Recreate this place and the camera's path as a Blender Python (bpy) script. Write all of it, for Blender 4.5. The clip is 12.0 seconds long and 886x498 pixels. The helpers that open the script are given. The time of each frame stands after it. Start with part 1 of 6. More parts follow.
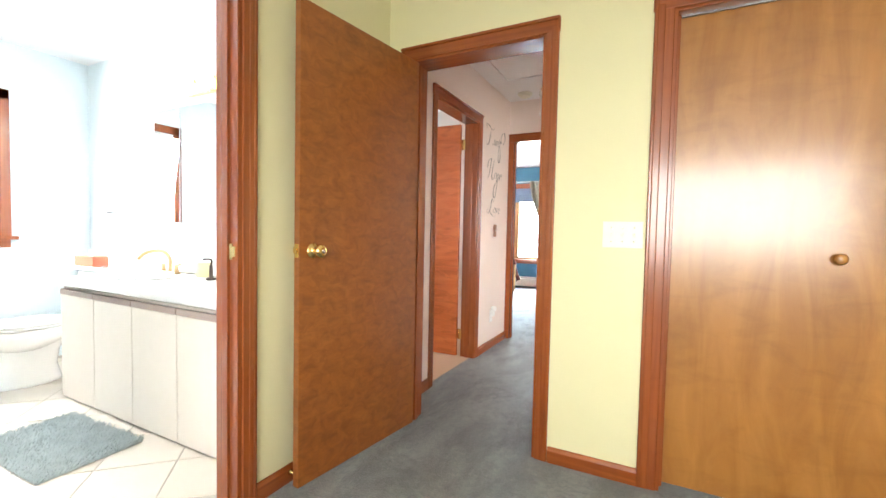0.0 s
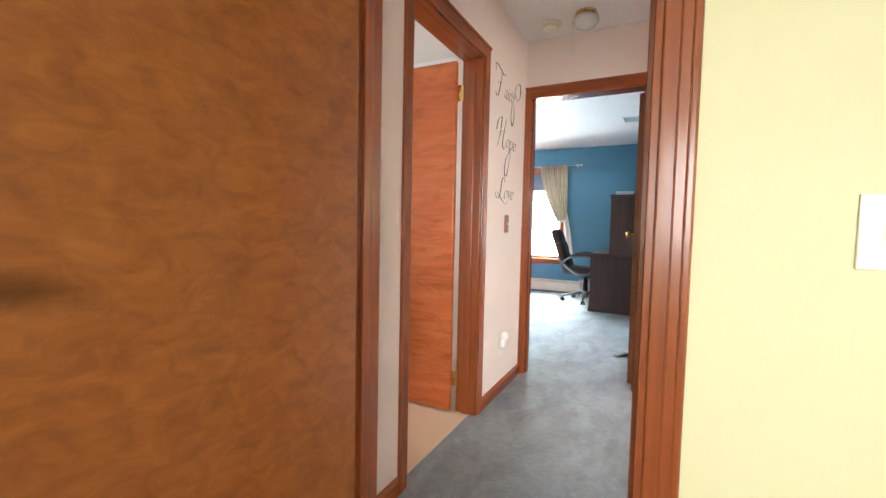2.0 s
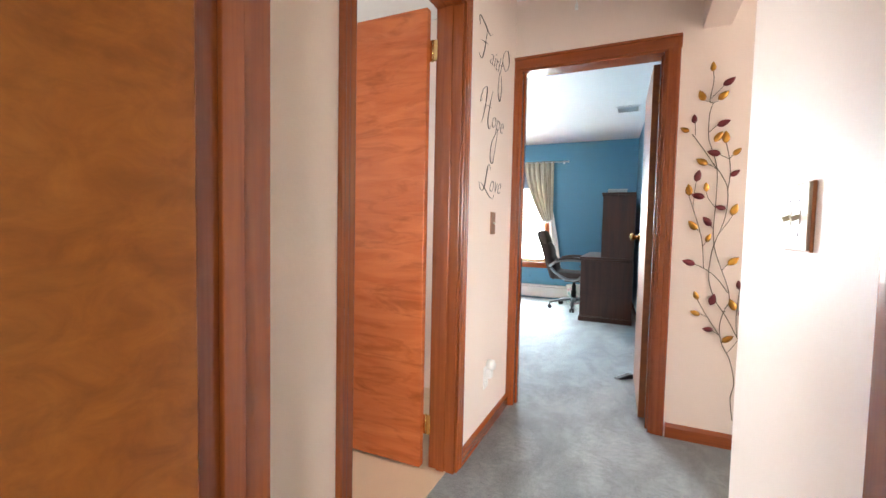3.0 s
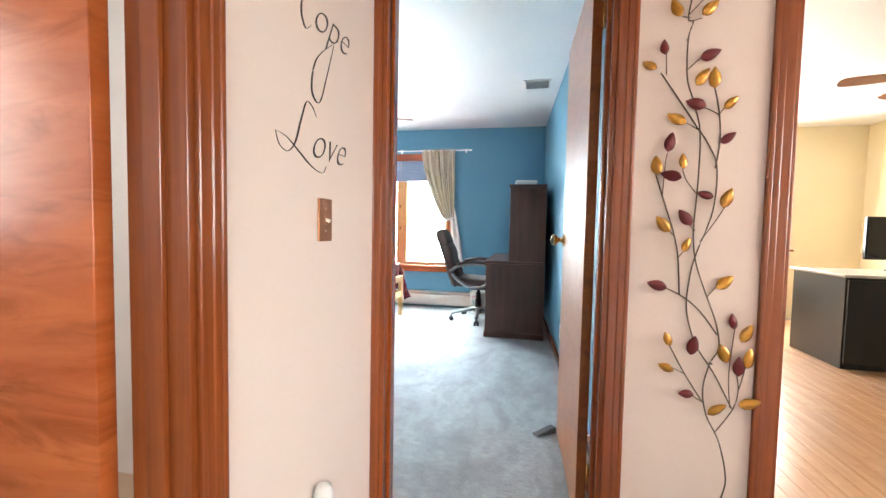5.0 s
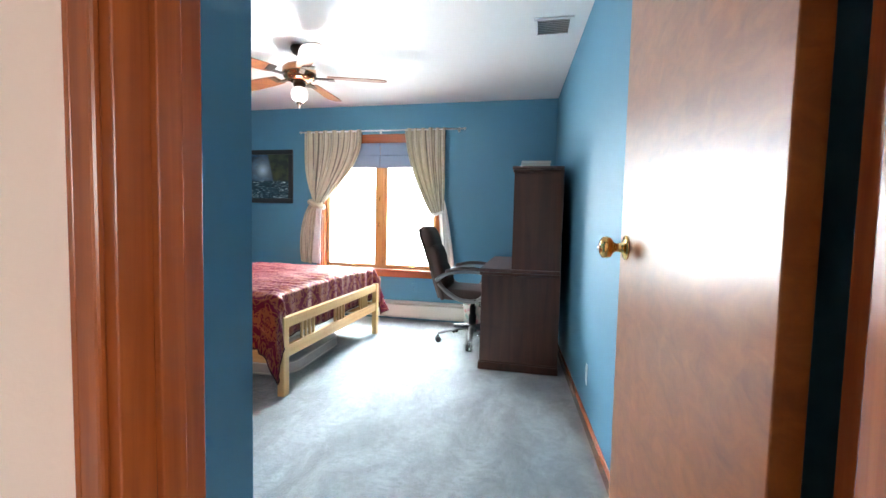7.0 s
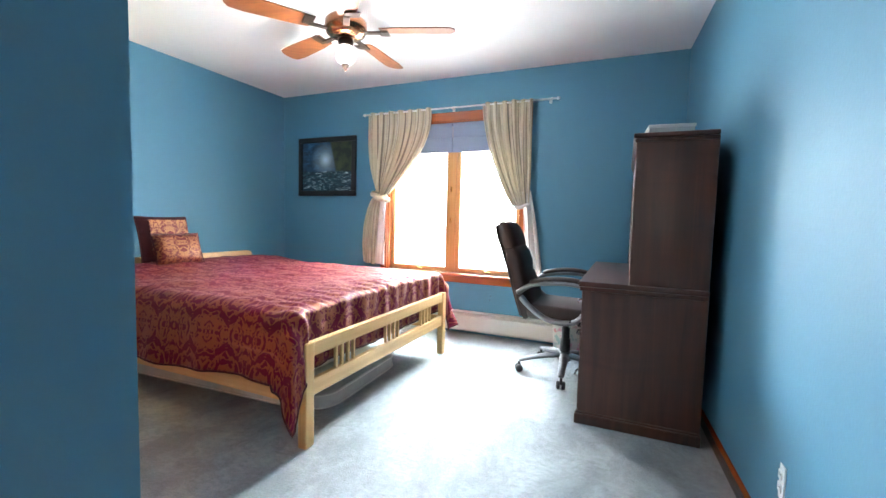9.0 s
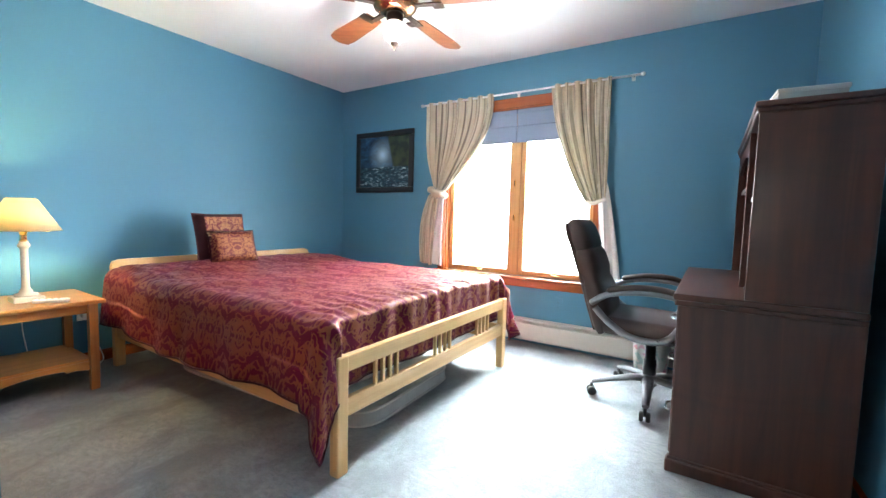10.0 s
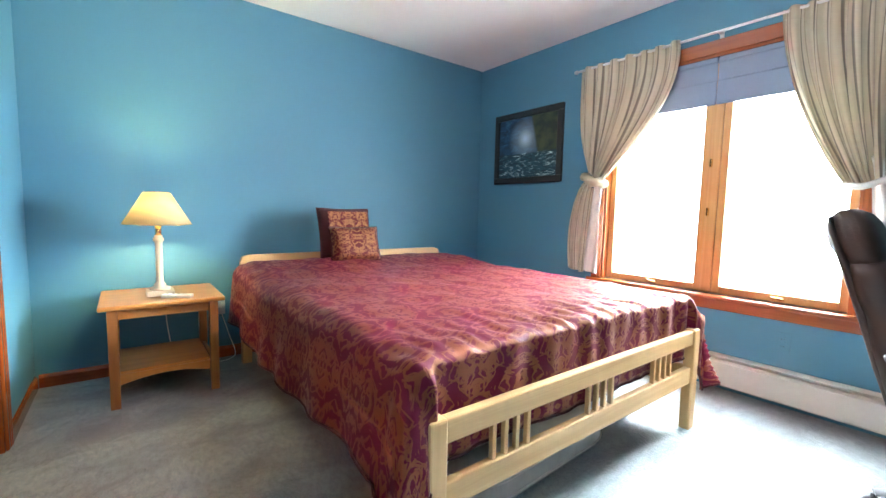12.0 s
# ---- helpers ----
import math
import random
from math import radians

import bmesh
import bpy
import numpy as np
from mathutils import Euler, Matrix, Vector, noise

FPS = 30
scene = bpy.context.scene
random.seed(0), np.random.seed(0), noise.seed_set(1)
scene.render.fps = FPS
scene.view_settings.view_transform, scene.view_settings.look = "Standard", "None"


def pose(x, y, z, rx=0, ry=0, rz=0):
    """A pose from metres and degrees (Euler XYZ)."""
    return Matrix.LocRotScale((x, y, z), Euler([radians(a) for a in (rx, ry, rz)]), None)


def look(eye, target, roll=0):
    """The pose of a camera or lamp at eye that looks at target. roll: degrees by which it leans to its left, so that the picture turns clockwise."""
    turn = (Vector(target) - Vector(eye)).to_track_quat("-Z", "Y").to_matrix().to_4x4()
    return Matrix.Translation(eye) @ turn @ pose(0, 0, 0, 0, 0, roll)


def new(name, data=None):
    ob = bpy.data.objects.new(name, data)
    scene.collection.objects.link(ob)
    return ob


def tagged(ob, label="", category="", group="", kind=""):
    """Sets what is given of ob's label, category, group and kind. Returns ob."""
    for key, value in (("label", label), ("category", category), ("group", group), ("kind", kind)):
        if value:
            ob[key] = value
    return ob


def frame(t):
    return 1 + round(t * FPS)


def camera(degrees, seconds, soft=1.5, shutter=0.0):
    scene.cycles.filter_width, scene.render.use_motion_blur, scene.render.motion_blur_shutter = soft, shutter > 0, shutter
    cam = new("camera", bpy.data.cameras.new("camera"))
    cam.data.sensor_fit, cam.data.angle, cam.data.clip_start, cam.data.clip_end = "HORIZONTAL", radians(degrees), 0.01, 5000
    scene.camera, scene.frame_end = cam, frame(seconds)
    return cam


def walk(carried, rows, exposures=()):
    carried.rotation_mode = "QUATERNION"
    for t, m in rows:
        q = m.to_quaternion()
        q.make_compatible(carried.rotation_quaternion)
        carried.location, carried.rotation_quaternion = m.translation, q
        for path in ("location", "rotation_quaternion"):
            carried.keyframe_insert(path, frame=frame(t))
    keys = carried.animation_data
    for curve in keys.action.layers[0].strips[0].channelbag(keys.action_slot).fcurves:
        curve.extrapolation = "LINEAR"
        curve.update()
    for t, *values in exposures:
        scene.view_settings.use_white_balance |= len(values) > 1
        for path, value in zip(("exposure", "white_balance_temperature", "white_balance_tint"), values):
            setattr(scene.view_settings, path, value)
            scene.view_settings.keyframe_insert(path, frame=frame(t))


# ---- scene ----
cam = camera(93.4, 12.0)
PATH = [
    (0, (0.348, 0.057, 1.09), (-0.567, 1.833, 1.008), 1.2),
    (0.5, (0.223, 0.315, 1.078), (-0.693, 2.091, 0.991), 1.2),
    (1, (0.089, 0.599, 1.074), (-0.831, 2.372, 0.983), 1.2),
    (1.5, (-0.039, 0.884, 1.068), (-0.962, 2.655, 0.971), 1.2),
    (2, (-0.143, 1.178, 1.09), (-1.058, 2.952, 0.979), 1.2),
    (2.5, (-0.254, 1.447, 1.09), (-1.14, 3.237, 0.983), 1.3),
    (3, (-0.357, 1.706, 1.083), (-1.188, 3.523, 0.981), 1.2),
    (3.5, (-0.419, 1.951, 1.071), (-1.12, 3.822, 0.972), 1.3),
    (5.5, (-0.497, 3.05, 1.104), (-0.884, 5.01, 0.995), 1.3),
    (6, (-0.519, 3.331, 1.1), (-0.899, 5.292, 0.983), 1.5),
    (6.5, (-0.527, 3.583, 1.107), (-0.919, 5.543, 0.985), 1.4),
    (7, (-0.559, 3.817, 1.095), (-0.978, 5.772, 0.977), 1.3),
    (9, (-0.732, 4.63, 1.079), (-1.53, 6.459, 0.939), 1.5),
    (9.5, (-0.788, 4.786, 1.071), (-1.721, 6.549, 0.929), 1.6),
    (10, (-0.831, 4.952, 1.066), (-1.906, 6.632, 0.913), 1.5),
    (10.5, (-0.886, 5.105, 1.075), (-2.134, 6.659, 0.909), 1.5),
    (11, (-0.979, 5.262, 1.08), (-2.376, 6.682, 0.902), 1.5),
    (11.5, (-1.096, 5.361, 1.051), (-2.59, 6.679, 0.875), 1.3),
    (12, (-1.219, 5.49, 1.035), (-2.801, 6.701, 0.859), 1.3),
]
walk(cam, [(t, look(eye, target, roll)) for t, eye, target, roll in PATH], [(0, 0.6), (1.5, 0.5), (2.5, 0.6), (3.7, 0.65), (5.5, 0.5), (6.5, 0.3), (7.0, 0.3), (9.0, 0.45), (12.0, 0.4)])

# ---- world, sun, large lights ----
world = bpy.data.worlds.new("sky")
scene.world = world
world.use_nodes = True
wn = world.node_tree
sky = wn.nodes.new("ShaderNodeTexSky")
sky.sky_type, sky.sun_disc = "NISHITA", False
sky.sun_elevation, sky.sun_rotation = radians(50), radians(-10)
wn.nodes["Background"].inputs["Strength"].default_value = 0.15
wn.links.new(sky.outputs["Color"], wn.nodes["Background"].inputs["Color"])


def sun_lamp():
    data = bpy.data.lights.new("sun", "SUN")
    data.energy, data.angle, data.color = 5.0, radians(5), (1.0, 0.96, 0.9)
    ob = new("sun", data)
    d = Vector((math.sin(radians(-10)) * math.cos(radians(50)), math.cos(radians(-10)) * math.cos(radians(50)), math.sin(radians(50))))
    ob.matrix_world = look(d * 30, (0, 0, 0))
    return ob


def area_lamp(name, eye, target, w, h, watts, color, spread=180):
    """A rectangular lamp; most stand in a window's opening for the light of the sky."""
    data = bpy.data.lights.new(name, "AREA")
    data.shape, data.size, data.size_y, data.energy, data.color = "RECTANGLE", w, h, watts, color
    data.spread = radians(spread)
    ob = new(name, data)
    ob.matrix_world = look(eye, target)
    return ob


def bulb(name, at, watts, color, radius=0.03):
    data = bpy.data.lights.new(name, "POINT")
    data.energy, data.color, data.shadow_soft_size = watts, color, radius
    ob = new(name, data)
    ob.location = at
    return ob


sun_lamp()
area_lamp("window_light_bedroom", (-2.295, 8.78, 1.75), (-2.1, 7.05, 0.0), 1.36, 0.8, 560, (0.80, 0.93, 1.0), 116)
area_lamp("lawn_light_bedroom", (-2.295, 8.60, 1.15), (-2.2, 6.6, 1.35), 1.36, 1.1, 120, (0.86, 0.97, 1.0))
area_lamp("window_light_start_room", (1.15, -2.36, 1.45), (0.6, 2.0, 1.2), 2.3, 1.1, 66, (1.0, 0.98, 0.93))
area_lamp("window_light_bathroom", (-3.96, 1.11, 1.5), (-1.0, 0.9, 1.0), 0.36, 0.9, 58, (0.95, 0.98, 1.0))
area_lamp("window_light_living", (3.46, 3.55, 1.4), (-1.0, 3.5, 0.9), 1.0, 1.3, 5, (1.0, 0.86, 0.74))
# added fill from an unseen opening, brightens the wall with the metal vine
area_lamp("fill_light_passage", (1.75, 2.93, 1.45), (0.5, 4.2, 0.9), 1.3, 1.1, 24, (1.0, 0.87, 0.76))
area_lamp("window_light_side_room", (-2.76, 2.9, 1.5), (-1.2, 3.0, 1.3), 0.7, 0.8, 11, (1.0, 0.93, 0.84))
area_lamp("window_light_dining", (1.9, 8.86, 1.5), (1.5, 4.0, 0.9), 1.5, 1.2, 80, (1.0, 0.97, 0.93))


# ---- materials ----
def mat(name):
    m = bpy.data.materials.new(name)
    m.use_nodes = True
    return m, m.node_tree, m.node_tree.nodes["Principled BSDF"]


def node(t, kind, **props):
    n = t.nodes.new(kind)
    for k, v in props.items():
        n.inputs[k].default_value = v
    return n


def mixed(t, fac, a, b):
    n = t.nodes.new("ShaderNodeMix")
    n.data_type = "RGBA"
    t.links.new(fac, n.inputs["Factor"])
    for sock, v in (("A", a), ("B", b)):
        i = [s for s in n.inputs if s.name == sock and s.type == "RGBA"][0]
        if isinstance(v, tuple):
            i.default_value = (*v, 1)
        else:
            t.links.new(v, i)
    return [s for s in n.outputs if s.type == "RGBA"][0]


def coords(t, scale=(1, 1, 1), rot=(0, 0, 0)):
    c = t.nodes.new("ShaderNodeTexCoord")
    m = t.nodes.new("ShaderNodeMapping")
    m.inputs["Scale"].default_value = scale
    m.inputs["Rotation"].default_value = rot
    t.links.new(c.outputs["Object"], m.inputs["Vector"])
    return m.outputs["Vector"]


def noise_of(t, vec, scale, detail=4.0, rough=0.55, distortion=0.0):
    n = node(t, "ShaderNodeTexNoise", Scale=scale, Detail=detail, Roughness=rough, Distortion=distortion)
    t.links.new(vec, n.inputs["Vector"])
    return n.outputs["Fac"]


def ramp(t, fac, stops):
    r = t.nodes.new("ShaderNodeValToRGB")
    el = r.color_ramp.elements
    while len(el) < len(stops):
        el.new(0.5)
    for e, (p, c) in zip(el, stops):
        e.position = p
        e.color = (*c, 1) if isinstance(c, tuple) else (c, c, c, 1)
    t.links.new(fac, r.inputs["Fac"])
    return r.outputs["Color"]


def bumped(t, p, height, strength, dist):
    b = node(t, "ShaderNodeBump", Strength=strength, Distance=dist)
    t.links.new(height, b.inputs["Height"])
    t.links.new(b.outputs["Normal"], p.inputs["Normal"])


def paint(name, color, rough=0.55, grain=90, vary=0.06, bump=0.25):
    """Wall paint: roller stipple and faint broad unevenness."""
    m, t, p = mat(name)
    v = coords(t)
    dark = tuple(c * (1 - vary) for c in color)
    lite = tuple(min(1, c * (1 + vary * 0.5)) for c in color)
    t.links.new(mixed(t, noise_of(t, v, 1.3, 5), dark, lite), p.inputs["Base Color"])
    p.inputs["Roughness"].default_value = rough
    bumped(t, p, noise_of(t, v, grain, 3), bump, 0.002)
    return m


def wood(name, dark, lite, stretch=(26, 26, 1.3), figure=0.35, rough=0.3, coat=0.3, flame=None, swirl=1.6):
    """Varnished wood: long grain, cross figure, pores."""
    m, t, p = mat(name)
    info = t.nodes.new("ShaderNodeObjectInfo")
    c = t.nodes.new("ShaderNodeTexCoord")
    off = node(t, "ShaderNodeVectorMath")
    off.operation = "ADD"
    sc = node(t, "ShaderNodeVectorMath")
    sc.operation = "SCALE"
    cmb = t.nodes.new("ShaderNodeCombineXYZ")
    for s in "XYZ":
        t.links.new(info.outputs["Random"], cmb.inputs[s])
    t.links.new(cmb.outputs[0], sc.inputs[0])
    sc.inputs["Scale"].default_value = 7.0
    t.links.new(c.outputs["Object"], off.inputs[0])
    t.links.new(sc.outputs[0], off.inputs[1])
    mp = t.nodes.new("ShaderNodeMapping")
    mp.inputs["Scale"].default_value = stretch
    t.links.new(off.outputs[0], mp.inputs["Vector"])
    g = noise_of(t, mp.outputs["Vector"], 1.0, 7, 0.62, 0.8)
    mp2 = t.nodes.new("ShaderNodeMapping")
    mp2.inputs["Scale"].default_value = flame or tuple(2.2 if s > 5 else 9.0 for s in stretch)
    t.links.new(off.outputs[0], mp2.inputs["Vector"])
    f = noise_of(t, mp2.outputs["Vector"], 1.0, 5, 0.6, swirl)
    base = mixed(t, ramp(t, g, [(0.3, 0.0), (0.7, 1.0)]), dark, lite)
    mid = tuple(d * 0.62 for d in dark)
    mask = ramp(t, f, [(0.5, 0.0), (0.78, figure)])
    t.links.new(mixed(t, mask, base, mid), p.inputs["Base Color"])
    p.inputs["Roughness"].default_value = rough
    p.inputs["Coat Weight"].default_value = coat
    p.inputs["Coat Roughness"].default_value = 0.15
    bumped(t, p, g, 0.12, 0.002)
    return m


def plain(name, color, rough=0.5, metal=0.0, vary=0.08, grain=40, bump=0.05, coat=0.0):
    m, t, p = mat(name)
    v = coords(t)
    t.links.new(mixed(t, noise_of(t, v, grain, 4), tuple(c * (1 - vary) for c in color), color), p.inputs["Base Color"])
    p.inputs["Roughness"].default_value, p.inputs["Metallic"].default_value = rough, metal
    p.inputs["Coat Weight"].default_value = coat
    if bump:
        bumped(t, p, noise_of(t, v, grain * 4, 3), bump, 0.002)
    return m


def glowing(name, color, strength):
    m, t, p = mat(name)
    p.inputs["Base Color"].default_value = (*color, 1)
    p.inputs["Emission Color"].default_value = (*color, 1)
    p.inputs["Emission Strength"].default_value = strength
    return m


def carpet_mat(name, dark, lite):
    """Cut pile: tufts, and brushed lanes where feet and the cleaner laid it over."""
    m, t, p = mat(name)
    v = coords(t)
    lanes = noise_of(t, coords(t, (1.5, 0.8, 1), (0, 0, 0.5)), 2.6, 8, 0.72, 0.35)
    tuft = noise_of(t, v, 160, 3, 0.7)
    base = mixed(t, ramp(t, lanes, [(0.40, 0.0), (0.60, 1.0)]), dark, lite)
    clump = noise_of(t, coords(t, (1, 2.2, 1), (0, 0, 0.9)), 22, 5, 0.7, 0.3)
    base = mixed(t, ramp(t, clump, [(0.42, 0.0), (0.62, 0.55)]), base, tuple(c * 0.8 for c in dark))
    t.links.new(mixed(t, ramp(t, tuft, [(0.35, 0.0), (0.7, 0.55)]), base, tuple(min(1, c * 1.5) for c in lite)), p.inputs["Base Color"])
    p.inputs["Roughness"].default_value = 0.95
    p.inputs["Sheen Weight"].default_value = 0.3
    add = t.nodes.new("ShaderNodeMath")
    add.operation = "MULTIPLY_ADD"
    t.links.new(lanes, add.inputs[0])
    add.inputs[1].default_value = 1.5
    t.links.new(tuft, add.inputs[2])
    bumped(t, p, add.outputs[0], 0.9, 0.012)
    return m


YELLOW = paint("yellow_paint", (0.70, 0.66, 0.42))
HALLP = paint("pale_pink_paint", (0.83, 0.72, 0.66))
BLUE = paint("blue_paint", (0.066, 0.205, 0.300), rough=0.62)
WHITE = paint("ceiling_white", (0.83, 0.83, 0.83), grain=60, bump=0.35)
BATHP = paint("bathroom_pale_blue_paint", (0.74, 0.82, 0.86))
CREAM = paint("cream_paint", (0.82, 0.72, 0.50))
CARPET = carpet_mat("grey_carpet", (0.072, 0.081, 0.085), (0.275, 0.297, 0.31))
DOORW = wood("birch_door", (0.190, 0.052, 0.010), (0.315, 0.100, 0.020), (16, 16, 22), 0.5, 0.36, 0.15, (5, 5, 24), 0.4)
DOORR = wood("red_birch_door", (0.42, 0.088, 0.022), (0.58, 0.155, 0.042), (2.5, 2.5, 15), 0.95, 0.27, 0.3, (2.6, 2.6, 13))
CLOSW = wood("closet_birch", (0.27, 0.105, 0.02), (0.40, 0.175, 0.04), (9, 9, 1.6), 0.5, 0.28, 0.4, (4, 4, 9), 0.5)
TRIM = wood("stained_trim", (0.20, 0.042, 0.009), (0.31, 0.078, 0.018), (40, 40, 1.2), 0.15, 0.25, 0.4)
TRIMH = wood("stained_trim_across", (0.20, 0.042, 0.009), (0.31, 0.078, 0.018), (1.2, 40, 40), 0.15, 0.25, 0.4)
TRIMY = wood("stained_trim_along", (0.20, 0.042, 0.009), (0.31, 0.078, 0.018), (40, 1.2, 40), 0.15, 0.25, 0.4)
BRASS = plain("brass", (0.80, 0.56, 0.22), 0.18, 1.0, 0.1, 20, 0.02)
STEEL = plain("steel", (0.65, 0.65, 0.66), 0.25, 1.0, 0.1, 30, 0.02)
IVORY = plain("ivory_plastic", (0.85, 0.82, 0.68), 0.35)
WPLAS = plain("white_plastic", (0.85, 0.85, 0.84), 0.35)
BLACK = plain("black_plastic", (0.015, 0.015, 0.016), 0.4)


# ---- mesh helpers ----
def mesh_ob(name, bm, material, parent=None, label=""):
    me = bpy.data.meshes.new(name)
    bmesh.ops.recalc_face_normals(bm, faces=bm.faces)
    bm.to_mesh(me)
    bm.free()
    for mm in material if isinstance(material, (list, tuple)) else [material]:
        me.materials.append(mm)
    ob = new(name, me)
    if parent is not None:
        ob.parent = parent
    if label:
        tagged(ob, label)
    return ob


def part(name, bm, material, parent, label=""):
    return mesh_ob(name, bm, material, parent, label)


def thing(name, at, label, category, rz=0.0, group="", kind=""):
    e = new(name)
    e.empty_display_size = 0.1
    e.matrix_world = pose(*at, 0, 0, rz)
    return tagged(e, label, category, group, kind)


def add_box(bm, x0, x1, y0, y1, z0, z1, bev=0.0, seg=2, m=None):
    r = bmesh.ops.create_cube(bm, size=1.0)
    vs = r["verts"]
    for v in vs:
        v.co = Vector((x0 + (v.co.x + 0.5) * (x1 - x0), y0 + (v.co.y + 0.5) * (y1 - y0), z0 + (v.co.z + 0.5) * (z1 - z0)))
    if m is not None:
        bmesh.ops.transform(bm, matrix=m, verts=vs)
    if bev > 0:
        es = list({e for v in vs for e in v.link_edges})
        bmesh.ops.bevel(bm, geom=es, offset=bev, segments=seg, profile=0.5, affect="EDGES")
    return bm


def box(x0, x1, y0, y1, z0, z1, bev=0.0, seg=2, m=None):
    return add_box(bmesh.new(), x0, x1, y0, y1, z0, z1, bev, seg, m)


def smooth(bm):
    for f in bm.faces:
        f.smooth = True
    return bm


def add_lathe(bm, profile, m=None, seg=24, sharp=False):
    """Turns (radius, z) pairs round z."""
    rings = []
    for r, z in profile:
        rings.append([bm.verts.new((r * math.cos(2 * math.pi * k / seg), r * math.sin(2 * math.pi * k / seg), z)) for k in range(seg)] if r > 1e-5 else [bm.verts.new((0, 0, z))])
    for a, b in zip(rings, rings[1:]):
        for k in range(seg):
            q = [a[k % len(a)], a[(k + 1) % len(a)], b[(k + 1) % len(b)], b[k % len(b)]]
            q = list(dict.fromkeys(q))
            if len(q) > 2:
                bm.faces.new(q).smooth = not sharp
    for ring in (rings[0], rings[-1]):
        if len(ring) > 2:
            bm.faces.new(ring)
    if m is not None:
        bmesh.ops.transform(bm, matrix=m, verts=[v for ring in rings for v in ring])
    return bm


def lathe(profile, m=None, seg=24, sharp=False):
    return add_lathe(bmesh.new(), profile, m, seg, sharp)


def add_tube(bm, pts, radius, seg=8, flat=1.0):
    """A round bar along points; radius may be a list."""
    pts = [Vector(p) for p in pts]
    rings = []
    up = Vector((0, 0, 1))
    for i, p in enumerate(pts):
        d = (pts[min(i + 1, len(pts) - 1)] - pts[max(i - 1, 0)]).normalized()
        ref = up if abs(d.z) < 0.95 else Vector((1, 0, 0))
        a = d.cross(ref).normalized()
        b = a.cross(d).normalized()
        r = radius[i] if isinstance(radius, (list, tuple)) else radius
        rings.append([bm.verts.new(p + r * (math.cos(2 * math.pi * k / seg) * a + flat * math.sin(2 * math.pi * k / seg) * b)) for k in range(seg)])
    for a, b in zip(rings, rings[1:]):
        for k in range(seg):
            bm.faces.new((a[k], a[(k + 1) % seg], b[(k + 1) % seg], b[k])).smooth = True
    bm.faces.new(rings[0])
    bm.faces.new(rings[-1])
    return bm


def tube(pts, radius, seg=8, flat=1.0):
    return add_tube(bmesh.new(), pts, radius, seg, flat)


def bent(pts, n=8):
    """A smooth curve through points."""
    pts = [Vector(p) for p in pts]
    out = []
    for i in range(len(pts) - 1):
        p0, p1, p2, p3 = pts[max(i - 1, 0)], pts[i], pts[i + 1], pts[min(i + 2, len(pts) - 1)]
        for k in range(n):
            u = k / n
            out.append(0.5 * ((2 * p1) + (p2 - p0) * u + (2 * p0 - 5 * p1 + 4 * p2 - p3) * u * u + (3 * p1 - p0 - 3 * p2 + p3) * u ** 3))
    return out + [pts[-1]]


def extrude(poly, axis, a, b, bev=0.0):
    """A flat outline pushed along an axis: for axis x the outline is (y, z), for y (x, z), for z (x, y)."""
    bm = bmesh.new()

    def at(u, v, w):
        return {"x": (w, u, v), "y": (u, w, v), "z": (u, v, w)}[axis]
    lo = [bm.verts.new(at(u, v, a)) for u, v in poly]
    hi = [bm.verts.new(at(u, v, b)) for u, v in poly]
    bm.faces.new(lo)
    bm.faces.new(hi)
    n = len(poly)
    for k in range(n):
        bm.faces.new((lo[k], lo[(k + 1) % n], hi[(k + 1) % n], hi[k]))
    if bev:
        bmesh.ops.bevel(bm, geom=list(bm.edges), offset=bev, segments=2, profile=0.5, affect="EDGES")
    return bm


# ---- structure ----
def wall(name, run, at0, at1, a0, a1, top, holes, low_mat, high_mat, edge_mat, label, shear=0.0):
    """A wall with thickness along x or y, with openings through it. low_mat faces the lower side, high_mat the upper side."""
    cuts = sorted({a0, a1, *[h[0] for h in holes], *[h[1] for h in holes]})
    zs = sorted({0.0, top, *[h[2] for h in holes], *[h[3] for h in holes]})
    bm = bmesh.new()
    memo = {}

    def vert(a, d, z):
        k = (round(a, 5), round(d, 5), round(z, 5))
        if k not in memo:
            dd = d + shear * (a - a0)
            memo[k] = bm.verts.new((a, dd, z) if run == "x" else (dd, a, z))
        return memo[k]

    def solid(i, j):
        if not (0 <= i < len(cuts) - 1 and 0 <= j < len(zs) - 1):
            return False
        am, zm = (cuts[i] + cuts[i + 1]) / 2, (zs[j] + zs[j + 1]) / 2
        return not any(h[0] < am < h[1] and h[2] < zm < h[3] for h in holes)
    for i in range(len(cuts) - 1):
        for j in range(len(zs) - 1):
            if not solid(i, j):
                continue
            a, b, c, d = cuts[i], cuts[i + 1], zs[j], zs[j + 1]
            bm.faces.new([vert(a, at0, c), vert(b, at0, c), vert(b, at0, d), vert(a, at0, d)]).material_index = 0
            bm.faces.new([vert(a, at1, c), vert(b, at1, c), vert(b, at1, d), vert(a, at1, d)]).material_index = 1
            for ni, nj, q in ((i - 1, j, (a, c, a, d)), (i + 1, j, (b, c, b, d)), (i, j - 1, (a, c, b, c)), (i, j + 1, (a, d, b, d))):
                if not solid(ni, nj):
                    f = bm.faces.new([vert(q[0], at0, q[1]), vert(q[2], at0, q[3]), vert(q[2], at1, q[3]), vert(q[0], at1, q[1])])
                    f.material_index = 2
    return tagged(mesh_ob(name, bm, [low_mat, high_mat, edge_mat]), label, "wall", kind="structure")


